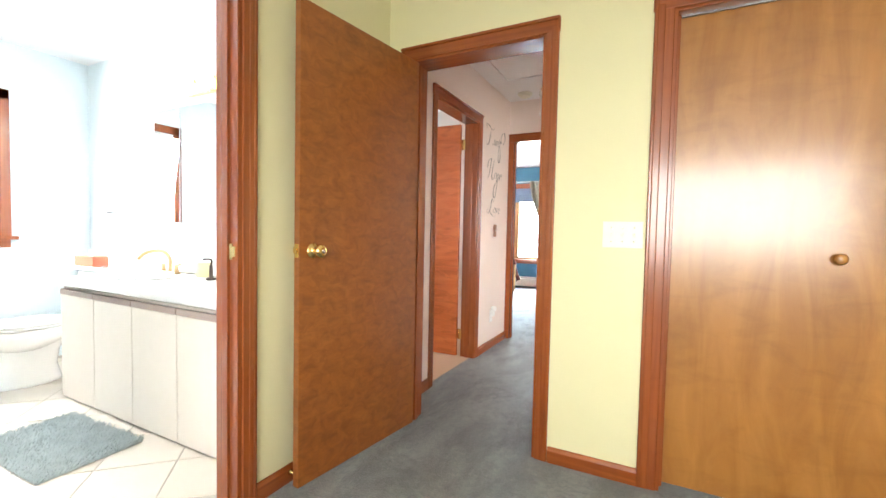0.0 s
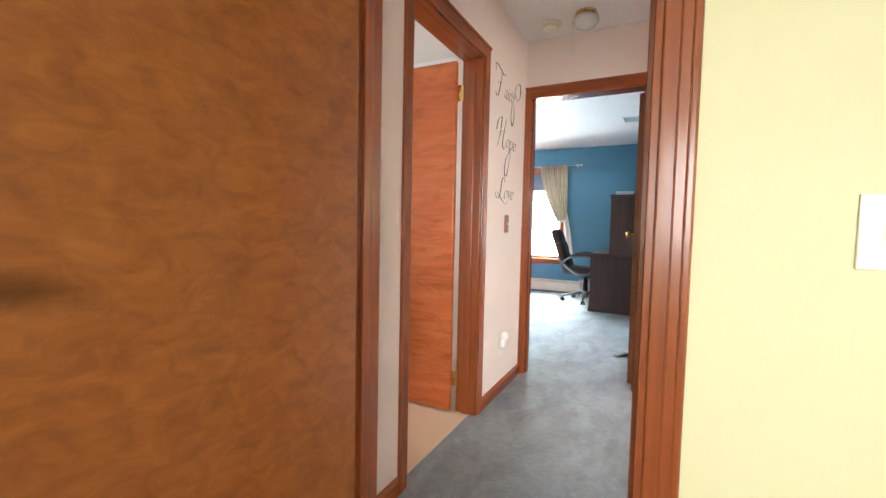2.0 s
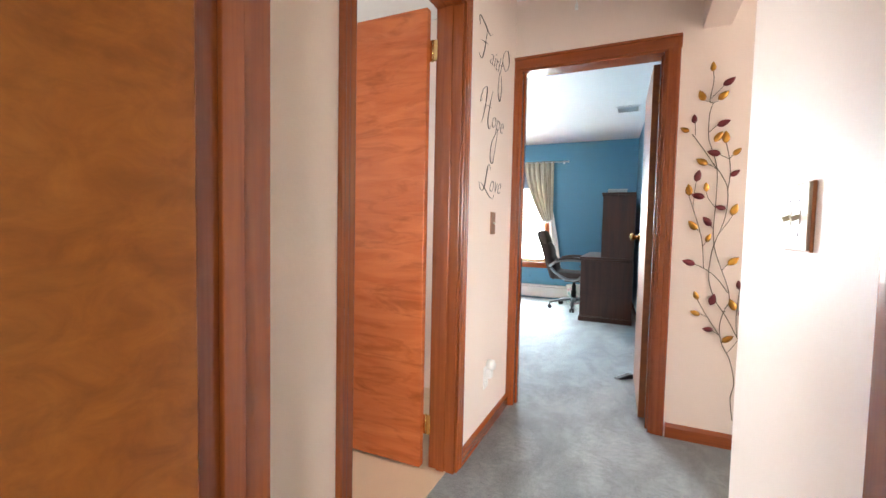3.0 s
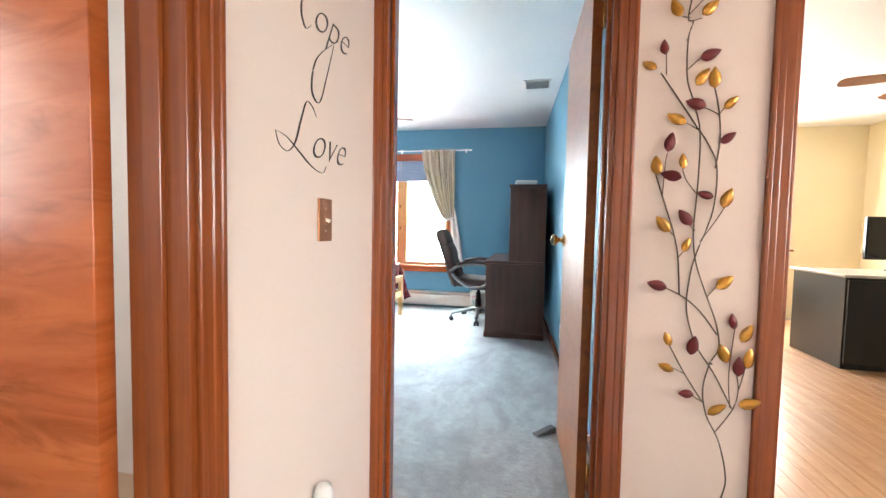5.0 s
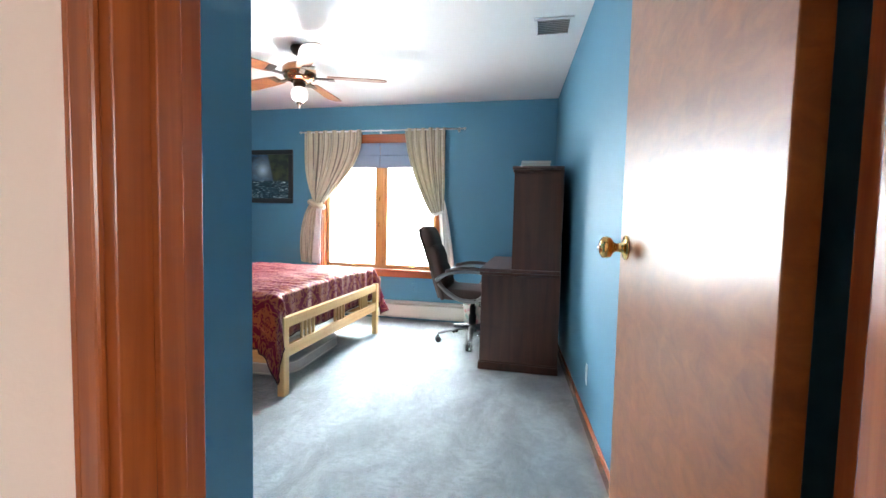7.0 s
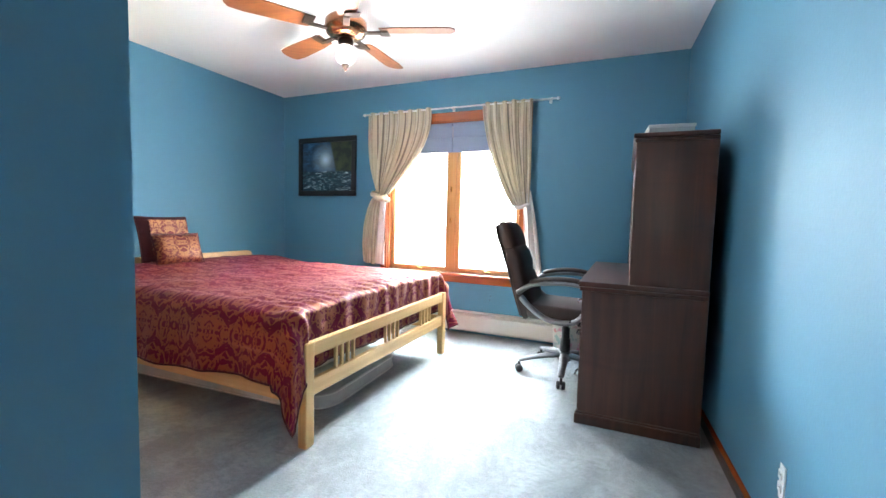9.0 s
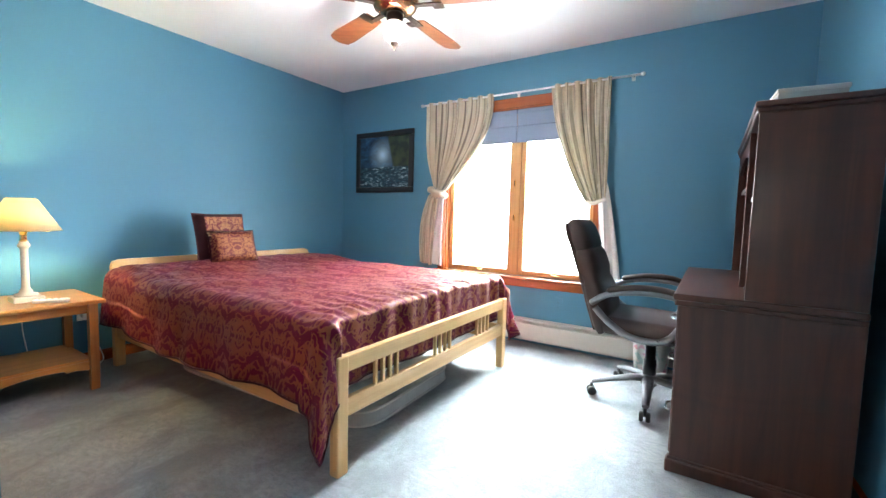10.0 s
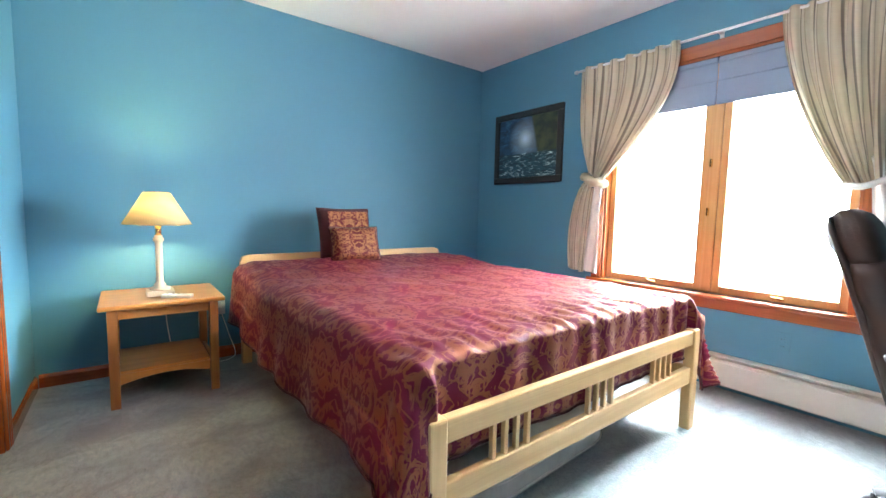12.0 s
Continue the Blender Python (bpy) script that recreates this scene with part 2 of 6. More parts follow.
LEFT = -1.04
WEST = wall("wall_hall_west", "y", LEFT - 0.12, LEFT, -2.4, 4.18, 2.46, [(0.34, 1.10, 0, 2.03), (2.61, 3.37, 0, 2.03)], BATHP, HALLP, HALLP, "painted wall with two wood-cased doorways")
# the start room's yellow skin on the same wall, south of the hall
tagged(mesh_ob("wall_start_room_west", box(LEFT, LEFT + 0.004, 1.10, 2.04, 0, 2.46), YELLOW), "pale yellow painted wall beside the bathroom door", "wall", kind="structure")
tagged(mesh_ob("wall_start_room_west_end", box(LEFT, LEFT + 0.004, -2.4, 0.34, 0, 2.46), YELLOW), "pale yellow painted wall", "wall", kind="structure")
tagged(mesh_ob("wall_start_room_west_top", box(LEFT, LEFT + 0.004, 0.34, 1.10, 2.03, 2.46), YELLOW), "pale yellow painted wall over the door", "wall", kind="structure")
wall("wall_start_room_north", "x", 2.04, 2.185, LEFT, 2.72, 2.46, [(-0.89, -0.148, 0, 2.03), (0.37, 1.86, 0, 2.03)], YELLOW, HALLP, HALLP, "pale yellow painted wall with hall door and closet")
wall("wall_start_room_east", "y", 2.6, 2.72, -2.4, 2.04, 2.46, [], YELLOW, YELLOW, YELLOW, "pale yellow painted wall")
wall("wall_start_room_south", "x", -2.52, -2.4, -1.16, 2.72, 2.46, [(-0.05, 2.35, 0.85, 2.05)], YELLOW, YELLOW, WHITE, "pale yellow painted wall with window opening")
wall("wall_closet", "x", 2.71, 2.83, 0.05, 2.72, 2.46, [], WHITE, WHITE, WHITE, "back wall of the closet")
wall("wall_hall_east", "y", -0.087, 0.033, 2.16, 4.18, 2.46, [(3.08, 4.18, 0, 2.10)], HALLP, HALLP, HALLP, "pale wall ending at an open passage")
wall("wall_hall_north", "x", 4.18, 4.30, -1.61, 3.6, 2.46, [(-1.012, -0.235, 0, 2.03), (0.245, 1.45, 0, 2.08)], HALLP, BLUE, HALLP, "pale wall with bedroom door and cased opening")
wall("wall_bedroom_return", "y", -1.61, -1.49, 4.30, 5.065, 2.46, [], BLUE, BLUE, BLUE, "blue painted return wall beside the bedroom door")
wall("wall_bedroom_south", "x", 4.945, 5.065, -4.385, -1.61, 2.46, [(-3.63, -2.05, 0, 2.03)], WHITE, BLUE, BLUE, "blue painted wall with a closet")
wall("wall_bedroom_west", "y", -4.505, -4.385, 4.2, 8.355, 2.46, [], BLUE, BLUE, BLUE, "blue painted wall behind the bed")
wall("wall_bedroom_north", "x", 8.355, 8.505, -4.505, -0.1, 2.46, [(-2.99, -1.60, 0.57, 2.02)], BLUE, CREAM, WHITE, "blue painted wall with the window")
wall("wall_bedroom_east", "y", -0.14, -0.02, 4.30, 8.355, 2.46, [], BLUE, CREAM, BLUE, "blue painted wall beside the desk", shear=-0.052)
wall("wall_bedroom_closet_back", "x", 4.2, 4.30, -4.505, -1.61, 2.46, [], WHITE, WHITE, WHITE, "back wall of the bedroom closet")
wall("wall_bathroom_north", "x", 1.86, 1.98, -4.0, -1.16, 2.46, [], BATHP, WHITE, BATHP, "pale blue bathroom wall behind the vanity")
wall("wall_bathroom_west", "y", -4.12, -4.0, -0.9, 1.98, 2.46, [(0.93, 1.29, 1.0, 2.0)], BATHP, BATHP, WHITE, "pale blue bathroom wall with a window")
wall("wall_bathroom_south", "x", -1.02, -0.9, -4.12, -1.16, 2.46, [], BATHP, BATHP, BATHP, "pale blue bathroom wall")
wall("wall_laundry_west", "y", -2.9, -2.78, 1.98, 4.2, 2.46, [(2.5, 3.3, 1.05, 1.95)], HALLP, HALLP, HALLP, "pale wall of the side room")
# the opening here is unseen, added to hold the passage's fill lamp
wall("wall_living_south", "x", 2.87, 2.99, 0.04, 3.5, 2.46, [(1.05, 2.45, 0.85, 2.05)], HALLP, HALLP, HALLP, "pale wall of the passage")
wall("wall_living_east", "y", 3.5, 3.62, 2.87, 8.9, 2.46, [(3.0, 4.1, 0.7, 2.05)], CREAM, CREAM, WHITE, "cream wall with a window")
wall("wall_dining_north", "x", 8.9, 9.02, 0.0, 3.62, 2.46, [(1.15, 2.65, 0.9, 2.1)], CREAM, CREAM, WHITE, "cream dining room wall with a window")

for nm, (x0, x1, y0, y1), z, lab in (
    ("ceiling_start_room", (-1.16, 2.72, -2.52, 2.10), 2.44, "white start room ceiling"),
    ("ceiling_hall", (-2.9, 3.62, 2.10, 4.25), 2.42, "white textured hall ceiling"),
    ("ceiling_bedroom", (-4.5, -0.02, 4.25, 8.5), 2.42, "white bedroom ceiling"),
    ("ceiling_bathroom", (-4.12, -1.165, -1.02, 1.98), 2.43, "white bathroom ceiling"),
    ("ceiling_dining", (-0.018, 3.62, 4.26, 9.02), 2.44, "white dining room ceiling"),
):
    tagged(mesh_ob(nm, box(x0, x1, y0, y1, z, z + 0.2), WHITE), lab, "ceiling", kind="structure")

tagged(mesh_ob("floor", box(-4.5, 3.62, -2.52, 8.5, -0.12, 0.0), CARPET), "grey cut-pile carpet with brushed lanes", "floor", kind="structure")
GROUND = paint("outdoor_grass", (0.08, 0.13, 0.04), 0.9, 30, 0.4)
tagged(mesh_ob("ground", box(-300, 300, -300, 300, -0.5, -0.45), GROUND), "grass ground outside the house", "ground", kind="structure")


def casing(name, run, face, out, a0, a1, top, depth0, depth1, label, wid=0.062, low=0.0, right=True, left=True):
    """Wood casing round an opening: two stiles and a head on one wall face, with jambs through the wall."""
    e = thing(name, (0, 0, 0), label, "door trim", kind="structure")
    rev = 0.008

    def put(nm, aa, ab, d0, d1, z0, z1, mm, bev=0.004):
        d0, d1 = min(d0, d1), max(d0, d1)
        part(nm, box(aa, ab, d0, d1, z0, z1, bev) if run == "x" else box(d0, d1, aa, ab, z0, z1, bev), mm, e)
    head = TRIMH if run == "x" else TRIMY
    for k, f in enumerate(face):
        o = out[k]
        for side, aa, ab in (("l", a0 - wid - rev + 0.012, a0 + 0.012 - rev), ("r", a1 - 0.012 + rev, a1 + wid + rev - 0.012)):
            if (side == "l" and left) or (side == "r" and right):
                put("stile", aa, ab, f, f + o * 0.012, low, top + wid - 0.004, TRIM)
                mid = (aa + ab) / 2
                put("stile_moulding", *((mid - 0.005, ab - 0.012) if side == "r" else (aa + 0.012, mid + 0.005)), f + o * 0.004, f + o * 0.0145, low, top + 0.018, TRIM, 0.005)
                outer = (ab - 0.016, ab - 0.001) if side == "r" else (aa + 0.001, aa + 0.016)
                put("stile_back_band", *outer, f + o * 0.004, f + o * 0.0165, low, top + wid - 0.006, TRIM, 0.004)
        put("head", a0 - wid, a1 + wid, f, f + o * 0.013, top - 0.008, top + wid, head)
        put("head_back_band", a0 - wid + 0.002, a1 + wid - 0.002, f + o * 0.004, f + o * 0.023, top + wid - 0.016, top + wid - 0.001, head)
    for aa, ab in ((a0 - 0.001, a0 + 0.018), (a1 - 0.018, a1 + 0.001)):
        put("jamb", aa, ab, depth0 - 0.001, depth1 + 0.001, low, top, TRIM, 0.002)
    put("head_jamb", a0 + 0.018, a1 - 0.018, depth0 - 0.001, depth1 + 0.001, top - 0.018, top + 0.001, head, 0.002)
    mid = (depth0 + depth1) / 2
    for aa, ab in ((a0 + 0.018, a0 + 0.029), (a1 - 0.029, a1 - 0.018)):
        put("stop", aa, ab, mid - 0.018, mid + 0.018, low, top - 0.018, TRIM, 0.002)
    return e


casing("door_1_trim", "x", (2.04, 2.185), (-1, 1), -0.89, -0.148, 2.03, 2.04, 2.185, "red-brown stained casing of the start room door")
casing("door_2_trim", "y", (LEFT,), (1,), 2.61, 3.37, 2.03, LEFT - 0.12, LEFT, "red-brown stained casing of the side room door")
casing("door_3_trim", "x", (4.18, 4.30), (-1, 1), -1.012, -0.235, 2.03, 4.18, 4.30, "red-brown stained casing of the bedroom door")
casing("bathroom_door_trim", "y", (LEFT + 0.004,), (1,), 0.34, 1.10, 2.03, LEFT - 0.12, LEFT + 0.004, "red-brown stained casing of the bathroom door")
casing("closet_trim", "x", (2.04,), (-1,), 0.37, 1.86, 2.03, 2.04, 2.16, "red-brown stained casing of the closet", wid=0.075)
casing("passage_trim", "x", (4.18, 4.30), (-1, 1), 0.245, 1.45, 2.08, 4.18, 4.30, "red-brown stained casing of the open passage")
casing("bedroom_closet_trim", "x", (5.065,), (1,), -3.63, -2.05, 2.03, 4.945, 5.065, "red-brown stained casing of the bedroom closet")


def baseboard(run, face, out, a0, a1, shear=0.0):
    h, d = 0.075, 0.013
    bm = bmesh.new()
    prof = [(0, 0), (d, 0), (d, h - 0.018), (d * 0.45, h - 0.004), (0, h)]
    lo, hi = [], []
    for u, z in prof:
        for a, lst in ((a0, lo), (a1, hi)):
            f = face + out * u + (shear * (a - a0))
            lst.append(bm.verts.new((a, f, z) if run == "x" else (f, a, z)))
    bm.faces.new(lo)
    bm.faces.new(hi)
    for k in range(5):
        bm.faces.new((lo[k], lo[(k + 1) % 5], hi[(k + 1) % 5], hi[k]))
    return tagged(mesh_ob("baseboard", bm, TRIMH if run == "x" else TRIMY), "red-brown stained wooden baseboard along the wall", "baseboard", kind="structure")


baseboard("x", 2.04, -1, -1.03, -0.955)
baseboard("x", 2.04, -1, -0.088, 0.303)
baseboard("y", LEFT + 0.004, 1, 1.16, 2.025)
baseboard("y", LEFT, 1, 2.215, 2.55)
baseboard("y", LEFT, 1, 3.43, 4.175)
baseboard("y", -0.087, -1, 2.215, 3.075)
baseboard("x", 4.18, -1, -0.17, 0.183)
baseboard("y", -1.49, 1, 4.325, 5.06)
baseboard("x", 5.065, 1, -4.37, -3.70)
baseboard("x", 5.065, 1, -1.98, -1.49)
baseboard("y", -4.385, 1, 5.08, 8.34)
baseboard("y", -0.142, -1, 4.33, 8.27, -0.052)

# ---- outdoors: self-glowing white sheets stand in for daylight beyond the windows ----
OUTGLOW = glowing("white_outdoor_glow", (1.0, 1.0, 0.98), 7.0)
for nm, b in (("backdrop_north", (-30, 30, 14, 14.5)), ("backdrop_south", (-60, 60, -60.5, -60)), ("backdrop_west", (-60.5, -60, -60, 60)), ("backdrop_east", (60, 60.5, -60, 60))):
    tagged(mesh_ob(nm, box(*b, -0.5, 5.0 if nm == "backdrop_north" else 22), OUTGLOW), "glowing white sheet standing in for the bright outdoors", "backdrop", kind="structure")

# ---- doors ----
KNOB = [(0.0, 0.0), (0.032, 0.0), (0.033, 0.004), (0.026, 0.008), (0.013, 0.012), (0.011, 0.028), (0.016, 0.034), (0.026, 0.040), (0.029, 0.050), (0.027, 0.060), (0.018, 0.066), (0.0, 0.068)]


def door(name, hinge, rz, width, material, label, turn=1, knob_z=1.0):
    """A flush door in local x from its hinge, thickness in y, with knobs, latch and hinges."""
    e = thing(name, (*hinge, 0), label, "door", rz, kind="structure")
    leaf = part("leaf", box(0.004, width, -0.0175, 0.0175, 0.015, 2.008, 0.002), material, e)
    for side in (1, -1):
        part("knob", lathe(KNOB, pose(width - 0.065, 0.0175 * side, knob_z, -90 * side, 0, 0)), BRASS, e, "polished brass round door knob")
        part("keyhole", lathe([(0.0, 0), (0.008, 0), (0.007, 0.003), (0, 0.003)], pose(width - 0.065, (0.0175 + 0.068) * side, knob_z, -90 * side, 0, 0)), STEEL, e)
    part("latch_plate", box(width - 0.0005, width + 0.002, -0.0125, 0.0125, knob_z - 0.028, knob_z + 0.028, 0.0008), BRASS, e)
    part("latch_bolt", box(width, width + 0.012, -0.008, 0.008, knob_z - 0.009, knob_z + 0.009, 0.003), BRASS, e)
    for z in (0.2, 1.84):
        h = part("hinge", lathe([(0, -0.045), (0.006, -0.045), (0.006, 0.045), (0, 0.045)], pose(-0.004, turn * 0.02, z), 10), BRASS, e, "brass butt hinge")
        part("hinge_leaf", box(-0.030, 0.034, turn * 0.0172, turn * 0.0205, z - 0.044, z + 0.044, 0.001), BRASS, h)
        for dz in (-0.03, 0.0, 0.03):
            part("screw", lathe([(0, 0), (0.004, 0), (0.003, 0.0015), (0, 0.0015)], pose(0.02, turn * 0.0205, z + dz, -90 * turn, 0, 0), 8), BRASS, h)
    return e


door("door_1", (-0.862, 2.053), 263.0, 0.768, DOORW, "birch flush door standing open with brass knob", -1)
door("door_2", (-1.182, 3.33), 180.5, 0.75, DOORR, "red-stained figured birch door standing open", -1)
door("door_3", (-0.280, 4.325), 92.0, 0.715, DOORW, "glossy birch bedroom door standing wide open", -1, 1.045)

for xx, pull in ((0.391, 0.548), (1.118, 0.175)):
    e = thing("closet_door", (xx, 2.10, 0), "flat birch closet door with round wooden knob, closed", "closet door", group="start room closet doors")
    part("panel", box(0.003, 0.723, -0.014, 0.014, 0.02, 2.0, 0.0025), CLOSW, e)
    part("pull", lathe([(0, 0), (0.010, 0), (0.009, 0.012), (0.019, 0.02), (0.021, 0.027), (0.014, 0.033), (0, 0.034)], pose(pull, -0.014, 1.02, 90, 0, 0)), CLOSW, e, "turned wooden pull knob")
tagged(mesh_ob("closet_track", box(0.39, 1.84, 2.085, 2.115, 2.002, 2.012), STEEL), "grey metal bifold door track over the closet", "door track", kind="structure")
for xx in (-3.61, -2.83):
    e = thing("bedroom_closet_door", (xx, 5.01, 0), "flat birch sliding closet door, closed", "closet door", group="bedroom closet doors")
    part("panel", box(0, 0.775, -0.014, 0.014, 0.015, 2.0, 0.002), DOORW, e)

e = thing("door_stop", (LEFT + 0.018, 1.325, 0.045), "brass spring door stop on the baseboard", "door stop")
part("rod", lathe([(0, 0), (0.012, 0), (0.006, 0.006), (0.005, 0.055), (0, 0.055)], pose(0, 0, 0, 0, 90, 0), 12), BRASS, e)
part("tip", lathe([(0, 0.055), (0.009, 0.055), (0.009, 0.066), (0, 0.068)], pose(0, 0, 0, 0, 90, 0), 12), WPLAS, e, "white rubber tip")
e = thing("door_wedge", (-0.385, 5.03, 0.0), "black rubber wedge by the open bedroom door", "door wedge", 30)
part("wedge", extrude([(-0.07, 0), (0.06, 0), (0.06, 0.032), (0.04, 0.034)], "y", -0.02, 0.02, 0.003), BLACK, e)


# ---- switches and outlets ----
ALMOND = plain("almond_plastic", (0.60, 0.50, 0.40), 0.4)
COPPER = plain("copper_plate", (0.45, 0.20, 0.10), 0.35, 0.7, 0.3, 60)


def plate(name, at, rz, n, w, h, material, label, kind="switch"):
    """A wall plate whose face looks along local -y."""
    e = thing(name, at, label, kind, rz)
    part("cover", box(-w / 2, w / 2, -0.006, 0, -h / 2, h / 2, 0.002), material, e)
    for k in range(n):
        x = (k - (n - 1) / 2) * 0.046
        if kind == "switch":
            part("slot", box(x - 0.006, x + 0.006, -0.0075, -0.004, -0.013, 0.013, 0.001), material, e)
            part("toggle", box(x - 0.0045, x + 0.0045, -0.018, -0.005, 0.0, 0.009, 0.0015, 2, pose(0, 0, 0, 25, 0, 0)), IVORY, e, "toggle lever")
            for z in (-0.03, 0.03):
                part("screw", lathe([(0, 0), (0.003, 0), (0.0025, 0.001), (0, 0.001)], pose(x, -0.006, z, 90, 0, 0), 8), STEEL, e)
        else:
            for z in (-0.02, 0.02):
                o = part("socket", box(x - 0.017, x + 0.017, -0.0085, -0.005, z - 0.014, z + 0.014, 0.004), material, e)
                for dx in (-0.006, 0.006):
                    part("slot", box(x + dx - 0.001, x + dx + 0.001, -0.009, -0.008, z - 0.004, z + 0.006), BLACK, o)
    return e


plate("light_switch", (0.208, 2.04, 1.094), 0, 3, 0.163, 0.115, IVORY, "ivory triple light switch plate on yellow wall")
plate("light_switch", (LEFT, 3.815, 1.112), 90, 1, 0.072, 0.116, COPPER, "copper-toned single light switch plate in the hall")
sw = plate("light_switch", (-0.0915, 2.650, 1.114), -90, 2, 0.122, 0.116, ALMOND, "almond double light switch plate on a copper backing")
part("backing", box(-0.063, 0.063, -0.001, 0.0043, -0.060, 0.060, 0.001), COPPER, sw, "copper-toned backing plate")
plate("wall_outlet", (LEFT, 3.765, 0.305), 90, 1, 0.07, 0.115, WPLAS, "white wall outlet low in the hall", "outlet")
plate("wall_outlet", (-0.236, 6.232, 0.28), -93, 1, 0.07, 0.115, WPLAS, "white wall outlet on the blue wall", "outlet")
plate("wall_outlet", (-4.385, 5.99, 0.36), 90, 1, 0.07, 0.115, WPLAS, "white wall outlet beside the bed", "outlet")
plate("wall_outlet", (-1.86, 8.355, 0.36), 0, 1, 0.07, 0.115, BLUE, "blue painted outlet under the window", "outlet")
e = thing("night_light", (LEFT + 0.008, 3.765, 0.335), "white plug-in night light in the hall outlet", "night light")
part("body", box(0, 0.03, -0.022, 0.022, -0.03, 0.02, 0.006), WPLAS, e)
part("lens", lathe([(0, 0.02), (0.024, 0.02), (0.027, 0.04), (0.02, 0.062), (0, 0.07)], pose(0.022, 0, 0), 16), WPLAS, e, "round frosted lens")


# ---- hall: ceiling fixtures, lettering, metal vine ----
e = thing("smoke_detector", (-0.83, 3.98, 2.42), "round ivory smoke detector on the hall ceiling", "smoke detector")
part("base", lathe([(0, 0), (0.068, 0), (0.068, -0.014), (0.060, -0.02), (0, -0.02)]), IVORY, e)
part("cap", lathe([(0, -0.02), (0.052, -0.02), (0.048, -0.034), (0.03, -0.04), (0, -0.041)]), IVORY, e)
e = thing("ceiling_light", (-0.60, 3.92, 2.42), "small brass and glass hall ceiling light", "ceiling light")
part("canopy", lathe([(0, 0), (0.062, 0), (0.064, -0.012), (0.05, -0.02), (0, -0.02)]), BRASS, e)
GLOBE = plain("frosted_glass", (0.75, 0.75, 0.73), 0.25)
part("shade", lathe([(0.045, -0.018), (0.072, -0.03), (0.078, -0.055), (0.06, -0.085), (0.025, -0.10), (0, -0.103)]), GLOBE, e, "frosted glass bowl")
part("pull_cord", tube([(-0.06, -0.02, -0.018), (-0.062, -0.02, -0.1), (-0.062, -0.021, -0.215)], 0.0018, 6), WPLAS, e)
part("pull_bead", lathe([(0, -0.25), (0.009, -0.245), (0.008, -0.225), (0.003, -0.212), (0, -0.212)], pose(-0.062, -0.021, 0), 12), WPLAS, e)
e = thing("attic_hatch", (-0.56, 3.0, 2.42), "white attic hatch panel in the hall ceiling", "hatch")
part("panel", box(-0.3, 0.3, -0.55, 0.55, -0.008, 0, 0.002), WHITE, e)
for b in ((-0.34, 0.34, -0.6, -0.55), (-0.34, 0.34, 0.55, 0.6), (-0.34, -0.3, -0.55, 0.55), (0.3, 0.34, -0.55, 0.55)):
    part("moulding", box(*b, -0.018, 0, 0.003), WHITE, e)

INK = plain("black_vinyl", (0.02, 0.02, 0.022), 0.45)


def letters(name, word, body, size, at, label):
    """Slanted lettering on the hall's west wall."""
    data = bpy.data.curves.new(name, "FONT")
    data.body, data.size, data.extrude, data.shear, data.offset = body, size, 0.0006, 0.5, -0.003
    ob = bpy.data.objects.new("lettering_source", data)
    scene.collection.objects.link(ob)
    bpy.context.view_layer.update()
    me = bpy.data.meshes.new_from_object(ob.evaluated_get(bpy.context.evaluated_depsgraph_get()))
    bpy.data.objects.remove(ob)
    me.materials.clear()
    me.materials.append(INK)
    e = thing(name, at, label, "wall lettering", 90)
    o = new("letters", me)
    o.parent = e
    o.matrix_basis = pose(0, -0.0015, 0, 90, 0, 0)
    return e


def swash(e, pts):
    """A thin brushed stroke on the lettering's plane, thick in its middle."""
    line = bent([(x, -0.0012, z) for x, z in pts], 10)
    n = len(line)
    part("flourish", tube(line, [0.0010 + 0.0026 * math.sin(math.pi * i / (n - 1)) ** 2 for i in range(n)], 8, 0.25), INK, e)


w = letters("wall_lettering", "L o v e", "ove", 0.135, (LEFT, 3.735, 1.272), "black brushed script word Love on the wall")
swash(w, [(-0.142, 0.033), (-0.10, 0.028), (-0.05, 0.004), (0.01, -0.024), (0.067, -0.034), (0.09, -0.012)])
swash(w, [(-0.142, 0.033), (-0.128, 0.006), (-0.095, -0.004), (-0.065, 0.022), (-0.04, 0.08), (-0.014, 0.131), (0.015, 0.127), (0.034, 0.106)])
w = letters("wall_lettering", "H o p e", "ope", 0.135, (LEFT, 3.745, 1.60), "black brushed script word Hope on the wall")
swash(w, [(-0.13, 0.10), (-0.16, 0.08), (-0.13, 0.14), (-0.07, 0.17), (-0.09, 0.08), (-0.13, 0.0), (-0.16, -0.02)])
swash(w, [(0.02, 0.18), (-0.02, 0.10), (-0.05, 0.02), (-0.03, -0.02), (0.0, 0.0)])
swash(w, [(-0.12, 0.06), (-0.05, 0.09), (0.01, 0.09)])
swash(w, [(0.12, 0.0), (0.08, -0.10), (0.04, -0.18), (0.0, -0.16), (0.02, -0.08), (0.10, -0.01), (0.16, 0.03)])
w = letters("wall_lettering", "F a i t h", "aith", 0.13, (LEFT, 3.70, 1.90), "black brushed script word Faith on the wall")
swash(w, [(-0.14, 0.12), (-0.15, 0.16), (-0.08, 0.15), (0.0, 0.13), (0.05, 0.16)])
swash(w, [(-0.04, 0.14), (-0.07, 0.05), (-0.11, -0.02), (-0.15, -0.01)])
swash(w, [(-0.12, 0.06), (-0.06, 0.07), (-0.02, 0.08)])
swash(w, [(0.21, 0.05), (0.24, 0.13), (0.31, 0.17), (0.34, 0.11), (0.28, 0.05), (0.22, 0.08)])
swash(w, [(0.17, 0.01), (0.15, -0.10), (0.18, -0.14), (0.21, -0.07), (0.20, 0.0)])

